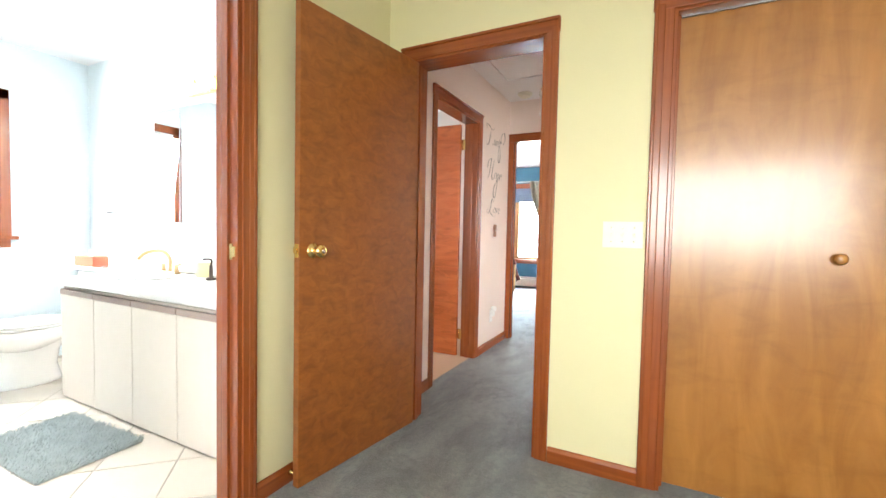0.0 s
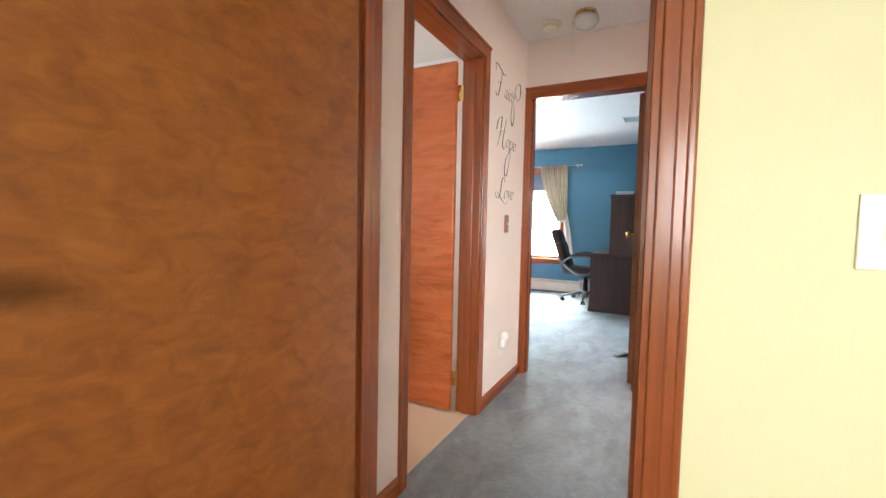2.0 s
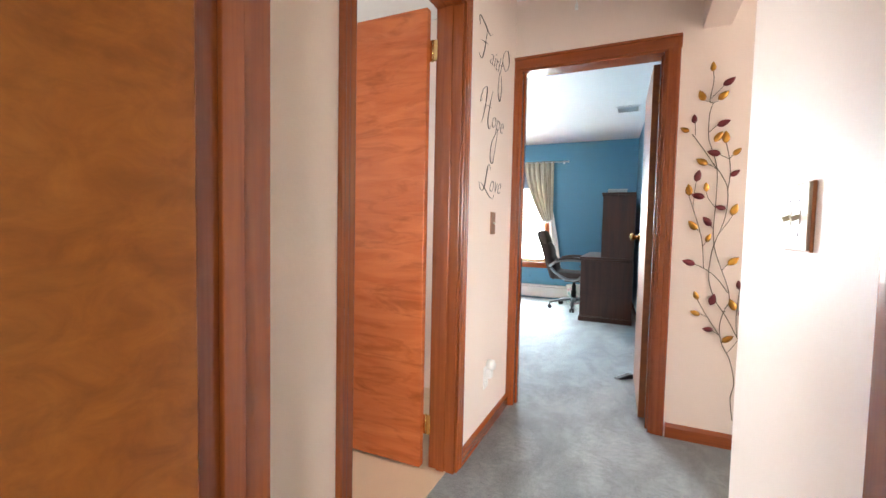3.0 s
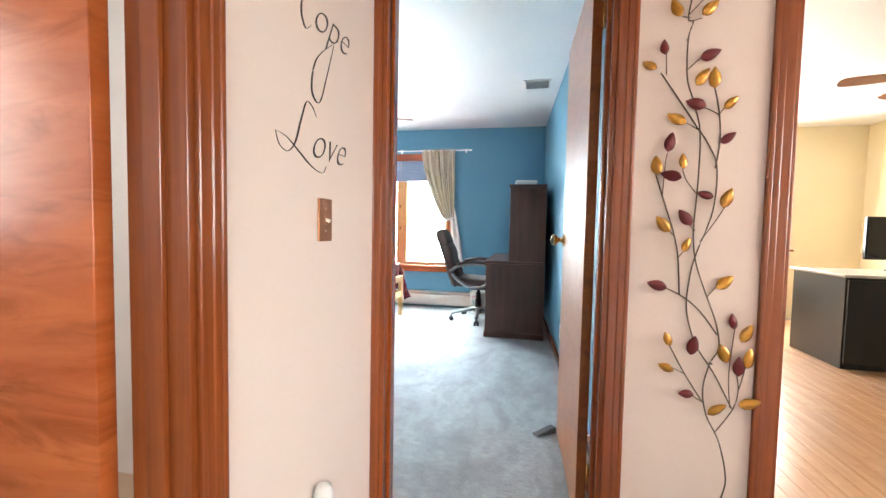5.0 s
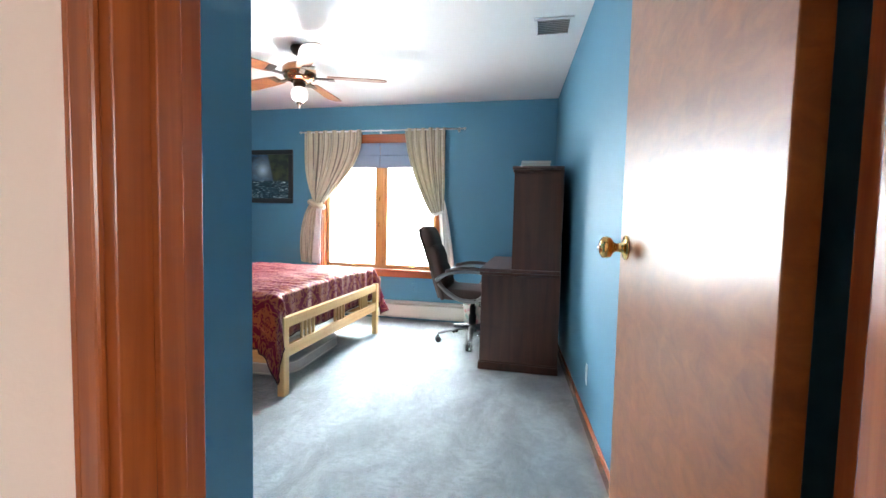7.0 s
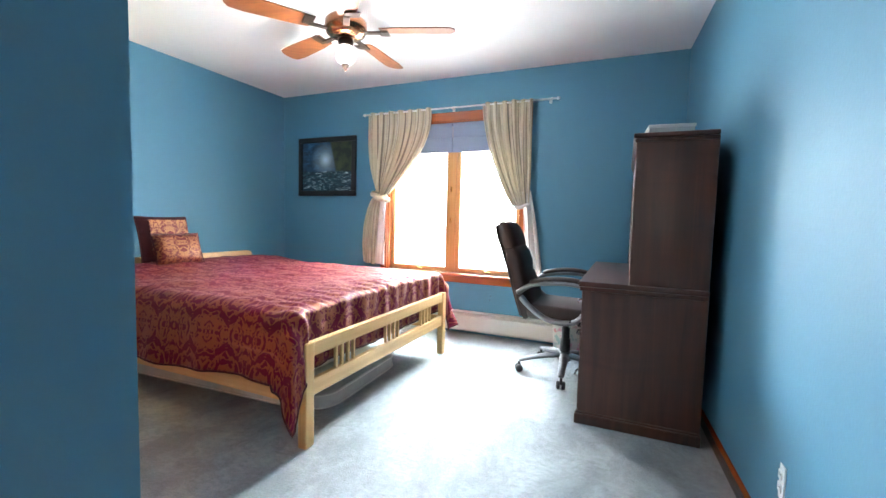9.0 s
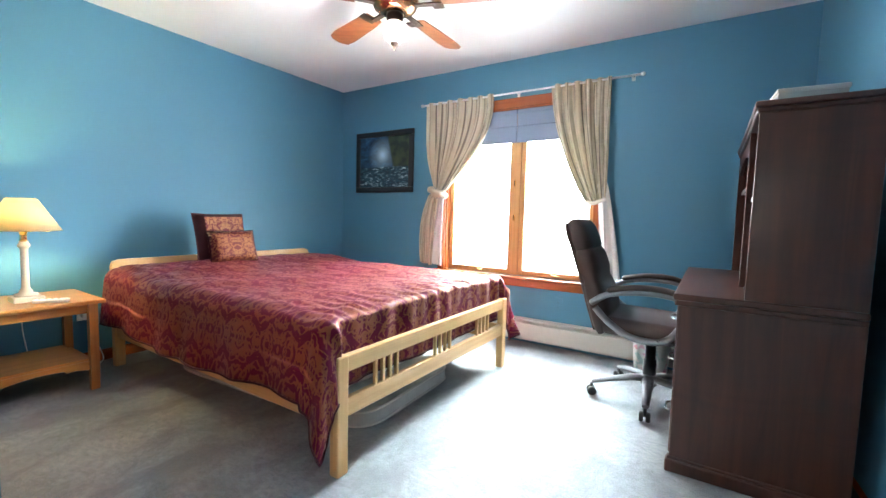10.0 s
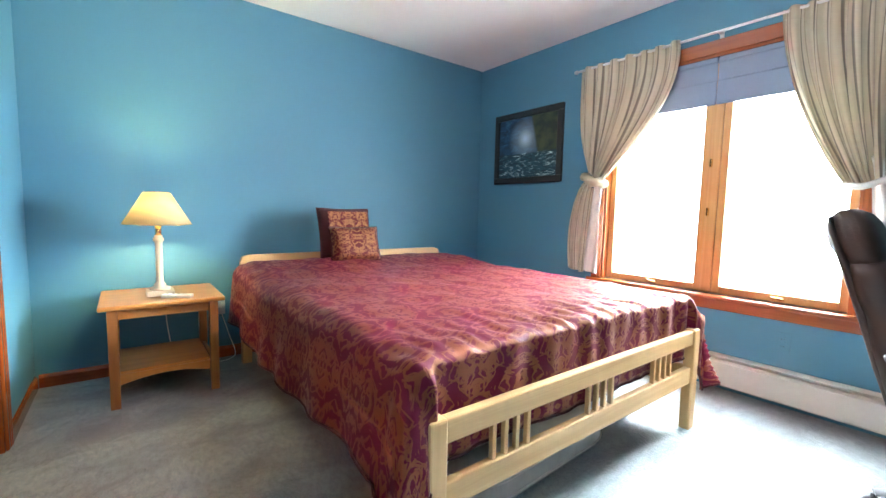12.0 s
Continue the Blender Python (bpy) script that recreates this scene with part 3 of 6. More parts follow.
WIRE = plain("dark_bronze_wire", (0.10, 0.075, 0.05), 0.35, 0.8)
GOLD = plain("amber_gold_enamel", (0.72, 0.36, 0.05), 0.22, 0.55, 0.45, 90, 0.2, 0.4)
MAROON = plain("maroon_enamel", (0.15, 0.006, 0.014), 0.36, 0.2, 0.4, 60, 0.15, 0.1)
vine = thing("wall_sculpture", (0.0, 4.18, 0.0), "metal vine wall sculpture with amber and maroon leaves", "wall art")
VX0, VZ0 = -0.172, 1.724


def on_vine(u, v):
    """Sheet units of the design: 350 across the wall strip, 856 to the metre."""
    left, right = 148 - 0.042 * v, 500 - 0.055 * v
    z = VZ0 - 0.001168 * v if v > 0 else VZ0 - 0.00016 * v if v > -100 else VZ0 + 0.016 - 0.001 * (v + 100)
    return VX0 + 0.372 * (u - left) / (right - left), z


STEMS = [
    [(356, 1345), (348, 1250), (362, 1180), (347, 1085), (318, 1020), (310, 950), (326, 880), (346, 835), (338, 770), (312, 690), (290, 610), (286, 530), (296, 410), (299, 280), (280, 200), (265, 140), (270, 40), (285, -20), (275, -100), (290, -190), (288, -240)],
    [(377, 992), (335, 905), (290, 830), (268, 740), (276, 650), (290, 590), (330, 480), (341, 370), (322, 310), (299, 270)],
    [(299, 275), (250, 195), (200, 122)],
    [(341, 370), (351, 300), (346, 230), (333, 165)],
    [(246, 700), (241, 600), (231, 540), (212, 470), (187, 385)],
    [(341, 800), (300, 742), (255, 705), (205, 682)],
    [(306, 982), (262, 912), (222, 838)],
]
TWIGS = [
    [(377, 992), (372, 900), (386, 775)], [(333, 1062), (380, 992), (396, 940), (393, 895)], [(293, 440), (267, 402), (257, 370)],
    [(204, 446), (213, 350), (219, 322)], [(300, 560), (338, 505), (360, 470)], [(346, 238), (320, 222), (298, 212)], [(346, 238), (365, 215)],
    [(266, 120), (300, 92), (318, 82)], [(212, 130), (210, 70)], [(300, 278), (262, 252)], [(282, -30), (310, -80)], [(278, -110), (330, -165)],
    [(275, -60), (255, -95)], [(396, 940), (416, 880)], [(320, 705), (345, 675)], [(242, 606), (262, 580)], [(232, 548), (215, 528)],
    [(352, 300), (370, 292)], [(287, 530), (268, 510)], [(262, 912), (225, 895)], [(306, 982), (270, 962)],
]
for k, pts in enumerate(STEMS + TWIGS):
    line = []
    for j, (u, v) in enumerate(pts):
        x, z = on_vine(u, v)
        line.append((x, -0.014 - 0.008 * math.sin(k * 1.7 + j), z))
    part("stem" if k < len(STEMS) else "twig", tube(bent(line, 5), 0.0022 if k < len(STEMS) else 0.0016, 6), WIRE, vine)
for k, (u, v) in enumerate(((286, 530), (330, 880), (270, 40))):
    x, z = on_vine(u, v)
    part("wall_pin", tube([(x, 0.0, z), (x, -0.016, z)], 0.0025, 6), WIRE, vine)


def leaf_mesh(length):
    """A cupped pointed leaf with a raised midrib, along local x, with thickness."""
    bm = bmesh.new()
    n, cols = 8, 5
    top, bot = [], []
    for lst, dy in ((top, 0.0), (bot, 0.0012)):
        for i in range(n + 1):
            s = i / n
            w = length * 0.26 * (math.sin(math.pi * s ** 0.8)) ** 0.8 + 0.0006
            lst.append([bm.verts.new((s * length, dy - 0.006 * math.sin(math.pi * s) + 0.008 * abs(c) ** 1.3 * math.sin(math.pi * s) + 0.002 * (c == 0), c * w)) for c in (-1, -0.5, 0, 0.5, 1)])
    for i in range(n):
        for j in range(cols - 1):
            bm.faces.new((top[i][j], top[i + 1][j], top[i + 1][j + 1], top[i][j + 1])).smooth = True
            bm.faces.new((bot[i][j], bot[i][j + 1], bot[i + 1][j + 1], bot[i + 1][j])).smooth = True
        for j in (0, cols - 1):
            bm.faces.new((top[i][j], bot[i][j], bot[i + 1][j], top[i + 1][j]))
    me = bpy.data.meshes.new("leaf")
    bmesh.ops.recalc_face_normals(bm, faces=bm.faces)
    bm.to_mesh(me)
    bm.free()
    return me


LEAVES = {}
for colour, mm in (("amber", GOLD), ("maroon", MAROON)):
    for size in (0.048, 0.061):
        me = leaf_mesh(size)
        me.materials.append(mm)
        LEAVES[colour, size] = me
AMBER_SPOTS = [(187, 112, 150), (288, 162, 55), (333, 172, 95), (360, 222, 45), (262, 256, 150), (187, 388, 95), (258, 372, 95), (355, 472, 72), (218, 536, 130),
               (257, 588, 68), (340, 680, 40), (400, 815, 65), (224, 838, 115), (366, 872, 112), (414, 882, 80), (232, 905, 160), (394, 982, 18), (316, 1012, 40),
               (288, -240, 92), (252, -100, 112), (305, -85, 42)]
MAROON_SPOTS = [(208, 78, 92), (298, 95, 22), (312, 216, 165), (351, 308, 38), (215, 328, 78), (250, 396, 165), (334, 444, 165), (276, 518, 130), (212, 684, 165),
                (386, 784, 98), (273, 858, 75), (393, 904, 92), (284, 964, 178), (326, -165, 35)]
for spots, colour in ((AMBER_SPOTS, "amber"), (MAROON_SPOTS, "maroon")):
    for k, (u, v, ang) in enumerate(spots):
        x, z = on_vine(u, v)
        o = new("leaf", LEAVES[colour, 0.061 if (k * 7) % 3 else 0.048])
        o.parent = vine
        o.matrix_basis = pose(x, -0.018 - 0.004 * (k % 3), z, 0, -ang, 0) @ pose(0, 0, 0, 12 * math.sin(k * 2.3), 0, 8 * math.cos(k * 1.3))
        tagged(o, colour + " enamelled metal leaf")


# ---- bedroom: window, shade, curtains ----
WX0, WX1, WZ0, WZ1, WY = -2.99, -1.60, 0.57, 2.02, 8.355
win = thing("window_1", (0, 0, 0), "double casement bedroom window in stained wood", "window", kind="structure")
for a, b in ((WX0 - 0.07, WX0 + 0.005), (WX1 - 0.005, WX1 + 0.07)):
    f = part("casing", box(a, b, WY - 0.016, WY, WZ0, WZ1 + 0.075, 0.004), TRIM, win)
    part("bead", box(a + 0.022, b - 0.022, WY - 0.022, WY - 0.012, WZ0, WZ1 + 0.04, 0.004), TRIM, f)
part("casing", box(WX0 - 0.07, WX1 + 0.07, WY - 0.017, WY, WZ1 - 0.005, WZ1 + 0.076, 0.004), TRIMH, win)
part("window_sill", box(WX0 - 0.09, WX1 + 0.09, WY - 0.055, WY + 0.10, WZ0 - 0.028, WZ0, 0.006), TRIMH, win)
part("apron", box(WX0 - 0.07, WX1 + 0.07, WY - 0.018, WY, WZ0 - 0.09, WZ0 - 0.028, 0.005), TRIMH, win)
part("jamb", box(WX0, WX0 + 0.02, WY, WY + 0.12, WZ0, WZ1, 0.002), TRIM, win)
part("jamb", box(WX1 - 0.02, WX1, WY, WY + 0.12, WZ0, WZ1, 0.002), TRIM, win)
part("head_jamb", box(WX0 + 0.02, WX1 - 0.02, WY, WY + 0.12, WZ1 - 0.02, WZ1, 0.002), TRIMH, win)
WMID = -2.285
# paler copy of the stained trim: window glare is put into its colour
TRIM_LIT = wood("stained_trim_daylit", (0.50, 0.24, 0.08), (0.62, 0.34, 0.13), (40, 40, 1.2), 0.15, 0.3, 0.3)
part("mullion", box(WMID - 0.032, WMID + 0.032, WY + 0.04, WY + 0.12, WZ0, WZ1 - 0.02, 0.004), TRIM_LIT, win)
GLASS, gt, gp = mat("window_glass")
gp.inputs["Transmission Weight"].default_value, gp.inputs["Roughness"].default_value, gp.inputs["IOR"].default_value = 1.0, 0.0, 1.02
for a, b in ((WX0 + 0.02, WMID - 0.032), (WMID + 0.032, WX1 - 0.02)):
    sash = part("sash_frame", box(a, a + 0.042, WY + 0.05, WY + 0.09, WZ0, WZ1 - 0.02, 0.004), TRIM_LIT, win)
    part("sash_stile", box(b - 0.042, b, WY + 0.05, WY + 0.09, WZ0, WZ1 - 0.02, 0.004), TRIM_LIT, sash)
    part("sash_rail", box(a + 0.042, b - 0.042, WY + 0.05, WY + 0.09, WZ0, WZ0 + 0.045, 0.004), TRIM_LIT, sash)
    part("sash_rail", box(a + 0.042, b - 0.042, WY + 0.05, WY + 0.09, WZ1 - 0.065, WZ1 - 0.02, 0.004), TRIM_LIT, sash)
    g = part("pane", box(a + 0.03, b - 0.03, WY + 0.066, WY + 0.072, WZ0 + 0.03, WZ1 - 0.05), GLASS, win)
    g.visible_shadow = False
    part("crank", tube([((a + b) / 2, WY + 0.06, WZ0 + 0.02), ((a + b) / 2, WY + 0.02, WZ0 + 0.03), ((a + b) / 2 + 0.06, WY + 0.015, WZ0 + 0.022)], 0.006, 8), BRASS, win)
for z in (1.05, 1.35):
    part("sash_lock", box(WMID - 0.02, WMID - 0.008, WY + 0.022, WY + 0.042, z, z + 0.05, 0.003), BRASS, win)

SHADE = plain("grey_blue_shade_fabric", (0.20, 0.26, 0.36), 0.85, 0, 0.08, 120, 0.2)
for a, b in ((WX0 + 0.03, WMID - 0.012), (WMID - 0.006, WX1 - 0.03)):
    e = thing("roman_shade", ((a + b) / 2, WY + 0.02, 1.735), "grey-blue fabric shade drawn partly down", "window shade", group="window shades")
    w2 = (b - a) / 2
    part("head_rail", box(-w2, w2, -0.012, 0.025, 0.235, 0.265, 0.003), SHADE, e)
    part("fabric", extrude([(0.0, 0.0), (0.012, 0.004), (0.006, 0.12), (0.012, 0.13), (0.002, 0.24), (-0.004, 0.24), (0.002, 0.132), (-0.006, 0.122), (-0.004, 0.01)], "x", -w2, w2), SHADE, e)
    part("hem_bar", box(-w2, w2, -0.008, 0.008, -0.012, 0.006, 0.004), SHADE, e)

rod = thing("curtain_rod", (-2.28, WY - 0.055, 2.125), "thin white metal curtain rod with finials", "curtain rod")
part("rod", tube([(-0.955, 0, 0), (0.955, 0, 0)], 0.008, 10), WPLAS, rod)
for s in (-1, 1):
    part("finial", lathe([(0, 0), (0.012, 0.004), (0.015, 0.016), (0.01, 0.026), (0, 0.03)], pose(0.955 * s, 0, 0, 0, 90 * s, 0), 12), WPLAS, rod)
for x in (-0.9, 0.0, 0.9):
    b = part("bracket", box(x - 0.008, x + 0.008, 0.0, 0.055, -0.006, 0.006, 0.002), WPLAS, rod)
    part("bracket_plate", box(x - 0.012, x + 0.012, 0.05, 0.055, -0.025, 0.025, 0.002), WPLAS, b)


def curtain_mat():
    m, t, p = mat("striped_curtain_cloth")
    uv = t.nodes.new("ShaderNodeUVMap")
    sep = t.nodes.new("ShaderNodeSeparateXYZ")
    t.links.new(uv.outputs[0], sep.inputs[0])
    w = t.nodes.new("ShaderNodeMath")
    w.operation = "FRACT"
    mul = t.nodes.new("ShaderNodeMath")
    mul.operation = "MULTIPLY"
    mul.inputs[1].default_value = 9.0
    t.links.new(sep.outputs[0], mul.inputs[0])
    t.links.new(mul.outputs[0], w.inputs[0])
    c = ramp(t, w.outputs[0], [(0.0, (0.50, 0.44, 0.32)), (0.42, (0.54, 0.48, 0.35)), (0.46, (0.13, 0.105, 0.085)), (0.56, (0.20, 0.17, 0.14)), (0.60, (0.58, 0.52, 0.40)), (0.82, (0.50, 0.44, 0.32)), (0.85, (0.20, 0.17, 0.14)), (0.91, (0.50, 0.44, 0.32))])
    weave = noise_of(t, coords(t, (1, 1, 0.3)), 260, 2)
    c2 = mixed(t, weave, c, (0.60, 0.55, 0.45))
    t.links.new(c, p.inputs["Base Color"])
    p.inputs["Roughness"].default_value = 0.7
    p.inputs["Sheen Weight"].default_value = 0.3
    bumped(t, p, weave, 0.15, 0.001)
    tr = t.nodes.new("ShaderNodeBsdfTranslucent")
    t.links.new(c2, tr.inputs["Color"])
    mx = t.nodes.new("ShaderNodeMixShader")
    mx.inputs[0].default_value = 0.14
    t.links.new(p.outputs[0], mx.inputs[1])
    t.links.new(tr.outputs[0], mx.inputs[2])
    t.links.new(mx.outputs[0], t.nodes["Material Output"].inputs["Surface"])
    return m


CURT = curtain_mat()
LINING = plain("white_curtain_lining", (0.78, 0.77, 0.74), 0.8, 0, 0.08, 60, 0.2)


def cloth(name, edge, material, parent, rows=40, cols=72, folds=7, depth=0.022, seed=0.0, label=""):
    """Hanging cloth: edge(v) gives its two sides (x0, x1), height and depth scale; folds run down it."""
    bm = bmesh.new()
    uvl = bm.loops.layers.uv.new("UVMap")
    grid = []
    for i in range(rows + 1):
        v = i / rows
        x0, x1, z0, z1, amp, y = edge(v)
        row = []
        for j in range(cols + 1):
            u = j / cols
            ph = folds * 2 * math.pi * u + 0.5 * math.sin(5 * u + seed)
            off = depth * amp * (math.sin(ph) + 0.35 * math.sin(2.3 * ph + seed + 2 * v) + 0.3 * math.sin(0.7 * ph + 3 * v))
            z = z0 + (z1 - z0) * u
            row.append(bm.verts.new((x0 + (x1 - x0) * u + 0.006 * math.sin(ph * 1.3 + 4 * v + seed), y + off, z)))
        grid.append(row)
    for i in range(rows):
        for j in range(cols):
            f = bm.faces.new((grid[i][j], grid[i][j + 1], grid[i + 1][j + 1], grid[i + 1][j]))
            f.smooth = True
            for lp, (uu, vv) in zip(f.loops, ((j, i), (j + 1, i), (j + 1, i + 1), (j, i + 1))):
                lp[uvl].uv = (uu / cols, vv / rows)
    ob = part(name, bm, material, parent, label)
    s = ob.modifiers.new("thickness", "SOLIDIFY")
    s.thickness = 0.003
    return ob


def lerp(a, b, t):
    return a + (b - a) * t


CY = WY - 0.055


def left_top(v):
    k = v ** 1.5
    inner = lerp(-2.50, -2.975, v ** 1.9) + 0.02 * math.sin(v * 5)
    zi = lerp(2.14, 1.27, v)
    return lerp(-3.215, -3.09, v ** 3), inner, lerp(2.14, 1.36, v), zi, lerp(0.8, 0.9, k), CY


def left_tail(v):
    return lerp(-3.11, -3.32 + 0.08 * v * v, v ** 0.5), lerp(-3.05, -3.15 + 0.05 * v, v), lerp(1.30, 0.62, v), lerp(1.24, 0.60, v), lerp(0.5, 1.0, v), CY - 0.005


def left_lining(v):
    return lerp(-3.06, -3.16 + 0.05 * v, v), lerp(-2.985, -3.0, v), lerp(1.27, 0.61, v), lerp(1.24, 0.60, v), lerp(0.4, 0.9, v), CY + 0.012


def right_top(v):
    inner = lerp(-1.985, -1.66, v ** 1.8)
    return inner, lerp(-1.515, -1.525, v), lerp(2.14, 1.20, v), lerp(2.14, 1.22, v), lerp(0.8, 0.9, v), CY


def right_tail(v):
    return lerp(-1.60, -1.53, v ** 0.7), lerp(-1.515, -1.385, v ** 0.7), lerp(1.34, 0.55, v), lerp(1.36, 0.55, v), lerp(0.4, 0.8, v), CY + 0.005


c1 = thing("curtain", (0, 0, 0), "beige striped curtain tied up in a knot", "curtain", group="bedroom curtains")
cloth("panel", left_top, CURT, c1, seed=1.0)
cloth("tail", left_tail, CURT, c1, folds=2, cols=40, seed=2.2)
cloth("lining", left_lining, LINING, c1, folds=2, cols=30, depth=0.014, seed=0.7, label="white lining side turned out")
knot = []
for k in range(25):
    a = 2 * math.pi * k / 24
    knot.append((-3.03 + 0.075 * math.cos(a), CY - 0.03 + 0.045 * math.sin(a), 1.295 - 0.03 * math.cos(a)))
part("knot", tube(knot, [0.026 + 0.008 * math.sin(k * 1.9) for k in range(25)], 12), CURT, c1)
part("knot_loop", tube(bent([(-3.10, CY - 0.02, 1.33), (-3.03, CY - 0.06, 1.275), (-2.95, CY - 0.03, 1.30)], 6), [0.02, 0.024, 0.028, 0.03, 0.032, 0.033, 0.033, 0.032, 0.03, 0.028, 0.025, 0.022, 0.018], 10), CURT, c1)
c2 = thing("curtain", (0, 0, 0), "beige striped curtain tied back showing white lining", "curtain", group="bedroom curtains")
cloth("panel", right_top, CURT, c2, folds=6, seed=0.3)
cloth("tail", right_tail, LINING, c2, folds=2, cols=40, seed=0.9, label="white lining side turned out")
part("tie", tube(bent([(-1.67, CY + 0.01, 1.215), (-1.60, CY - 0.05, 1.20), (-1.52, CY - 0.02, 1.235)], 6), 0.016, 10), LINING, c2)

# heater along the window wall
HEAT = plain("off_white_enamel", (0.74, 0.72, 0.66), 0.4)
e = thing("baseboard_heater", (-1.7, 8.355, 0.0), "long off-white baseboard heater under the window", "heater")
part("back", box(-1.3, 1.3, -0.012, -0.001, 0.02, 0.215, 0.002), HEAT, e)
part("cover", extrude([(-0.066, 0.045), (-0.060, 0.04), (-0.058, 0.17), (-0.035, 0.185), (-0.040, 0.19), (-0.066, 0.176)], "x", -1.3, 1.3), HEAT, e)
part("hood", extrude([(-0.012, 0.21), (-0.060, 0.205), (-0.062, 0.212), (-0.012, 0.219)], "x", -1.3, 1.3), HEAT, e)
part("fins", box(-1.28, 1.28, -0.055, -0.013, 0.08, 0.14), plain("aluminium_fins", (0.3, 0.3, 0.3), 0.4, 0.8), e)
for x in (-1.305, 1.295):
    part("end_cap", box(x, x + 0.01, -0.068, -0.001, 0.015, 0.222, 0.002), HEAT, e)
for x in (-0.62, 0.1, 0.75):
    part("seam", box(x - 0.02, x + 0.02, -0.0675, -0.057, 0.042, 0.178, 0.001), HEAT, e)

# ceiling vent
e = thing("ceiling_vent", (-0.475, 6.74, 2.42), "white ceiling air vent with louvres", "vent")
for b in ((-0.125, 0.125, -0.125, -0.10), (-0.125, 0.125, 0.10, 0.125), (-0.125, -0.10, -0.10, 0.10), (0.10, 0.125, -0.10, 0.10)):
    part("frame", box(*b, -0.010, 0, 0.003), WPLAS, e)
part("backing", box(-0.1, 0.1, -0.1, 0.1, -0.002, 0), plain("duct_grey", (0.4, 0.4, 0.4), 0.8), e)
for k in range(8):
    part("slat", box(-0.1, 0.1, -0.009, 0.009, -0.001, 0.001, 0, 2, pose(0, -0.088 + k * 0.025, -0.008, 35, 0, 0)), WPLAS, e)

# painting
PIC, pt, pp = mat("night_seascape_painting")
v = coords(pt)
sep = pt.nodes.new("ShaderNodeSeparateXYZ")
pt.links.new(v, sep.inputs[0])
skyc = ramp(pt, noise_of(pt, coords(pt, (3, 1, 6)), 2.2, 6, 0.6, 0.8), [(0.35, (0.002, 0.008, 0.02)), (0.55, (0.008, 0.05, 0.11)), (0.75, (0.05, 0.18, 0.30))])
moon = pt.nodes.new("ShaderNodeVectorMath")
moon.operation = "DISTANCE"
pt.links.new(v, moon.inputs[0])
moon.inputs[1].default_value = (-0.02, 0.0, 0.075)
glow = ramp(pt, moon.outputs["Value"], [(0.0, 0.95), (0.04, 0.6), (0.09, 0.22), (0.2, 0.0)])
skyc = mixed(pt, glow, skyc, (0.60, 0.80, 0.92))
cliff = ramp(pt, noise_of(pt, coords(pt, (1, 1, 1)), 9, 5), [(0.4, (0.01, 0.02, 0.015)), (0.65, (0.05, 0.065, 0.025))])
mk = pt.nodes.new("ShaderNodeMath")
mk.operation = "MULTIPLY_ADD"
pt.links.new(sep.outputs[0], mk.inputs[0])
mk.inputs[1].default_value = 4.0
pt.links.new(sep.outputs[2], mk.inputs[2])
skyc = mixed(pt, ramp(pt, mk.outputs[0], [(0.40, 0.0), (0.50, 1.0)]), skyc, cliff)
sea = ramp(pt, noise_of(pt, coords(pt, (3.5, 1, 13)), 1.5, 5, 0.6, 2.5), [(0.40, (0.004, 0.02, 0.035)), (0.54, (0.01, 0.06, 0.085)), (0.68, (0.55, 0.68, 0.70))])
zc = pt.nodes.new("ShaderNodeMath")
zc.operation = "ADD"
zc.inputs[1].default_value = 0.53
pt.links.new(sep.outputs[2], zc.inputs[0])
body = mixed(pt, ramp(pt, zc.outputs[0], [(0.47, 0.0), (0.485, 1.0)]), sea, skyc)
pt.links.new(body, pp.inputs["Base Color"])
pp.inputs["Roughness"].default_value = 0.6
pic = thing("painting", (-3.764, 8.355, 1.624), "night seascape painting in a black wood frame", "painting")
part("canvas", box(-0.335, 0.335, -0.014, -0.004, -0.265, 0.265), PIC, pic, "moonlit dark blue sea and sky")
FRM = plain("black_frame_wood", (0.012, 0.012, 0.014), 0.45, 0, 0.2, 30)
for b in ((-0.386, 0.386, 0.262, 0.317), (-0.386, 0.386, -0.317, -0.262), (-0.386, -0.332, -0.262, 0.262), (0.332, 0.386, -0.262, 0.262)):
    part("frame_rail", box(b[0], b[1], -0.028, -0.001, b[2], b[3], 0.006), FRM, pic)

# ceiling fan
BRONZE = plain("antique_copper", (0.42, 0.20, 0.10), 0.22, 0.9, 0.3, 20)
DKBRZ = plain("dark_bronze", (0.05, 0.032, 0.025), 0.35, 0.7, 0.2, 20)
BLADE = wood("fan_blade_wood", (0.16, 0.045, 0.015), (0.26, 0.09, 0.03), (1.5, 30, 30), 0.2, 0.35, 0.2)
FROST = glowing("lit_frosted_glass", (1.0, 0.93, 0.85), 1.6)


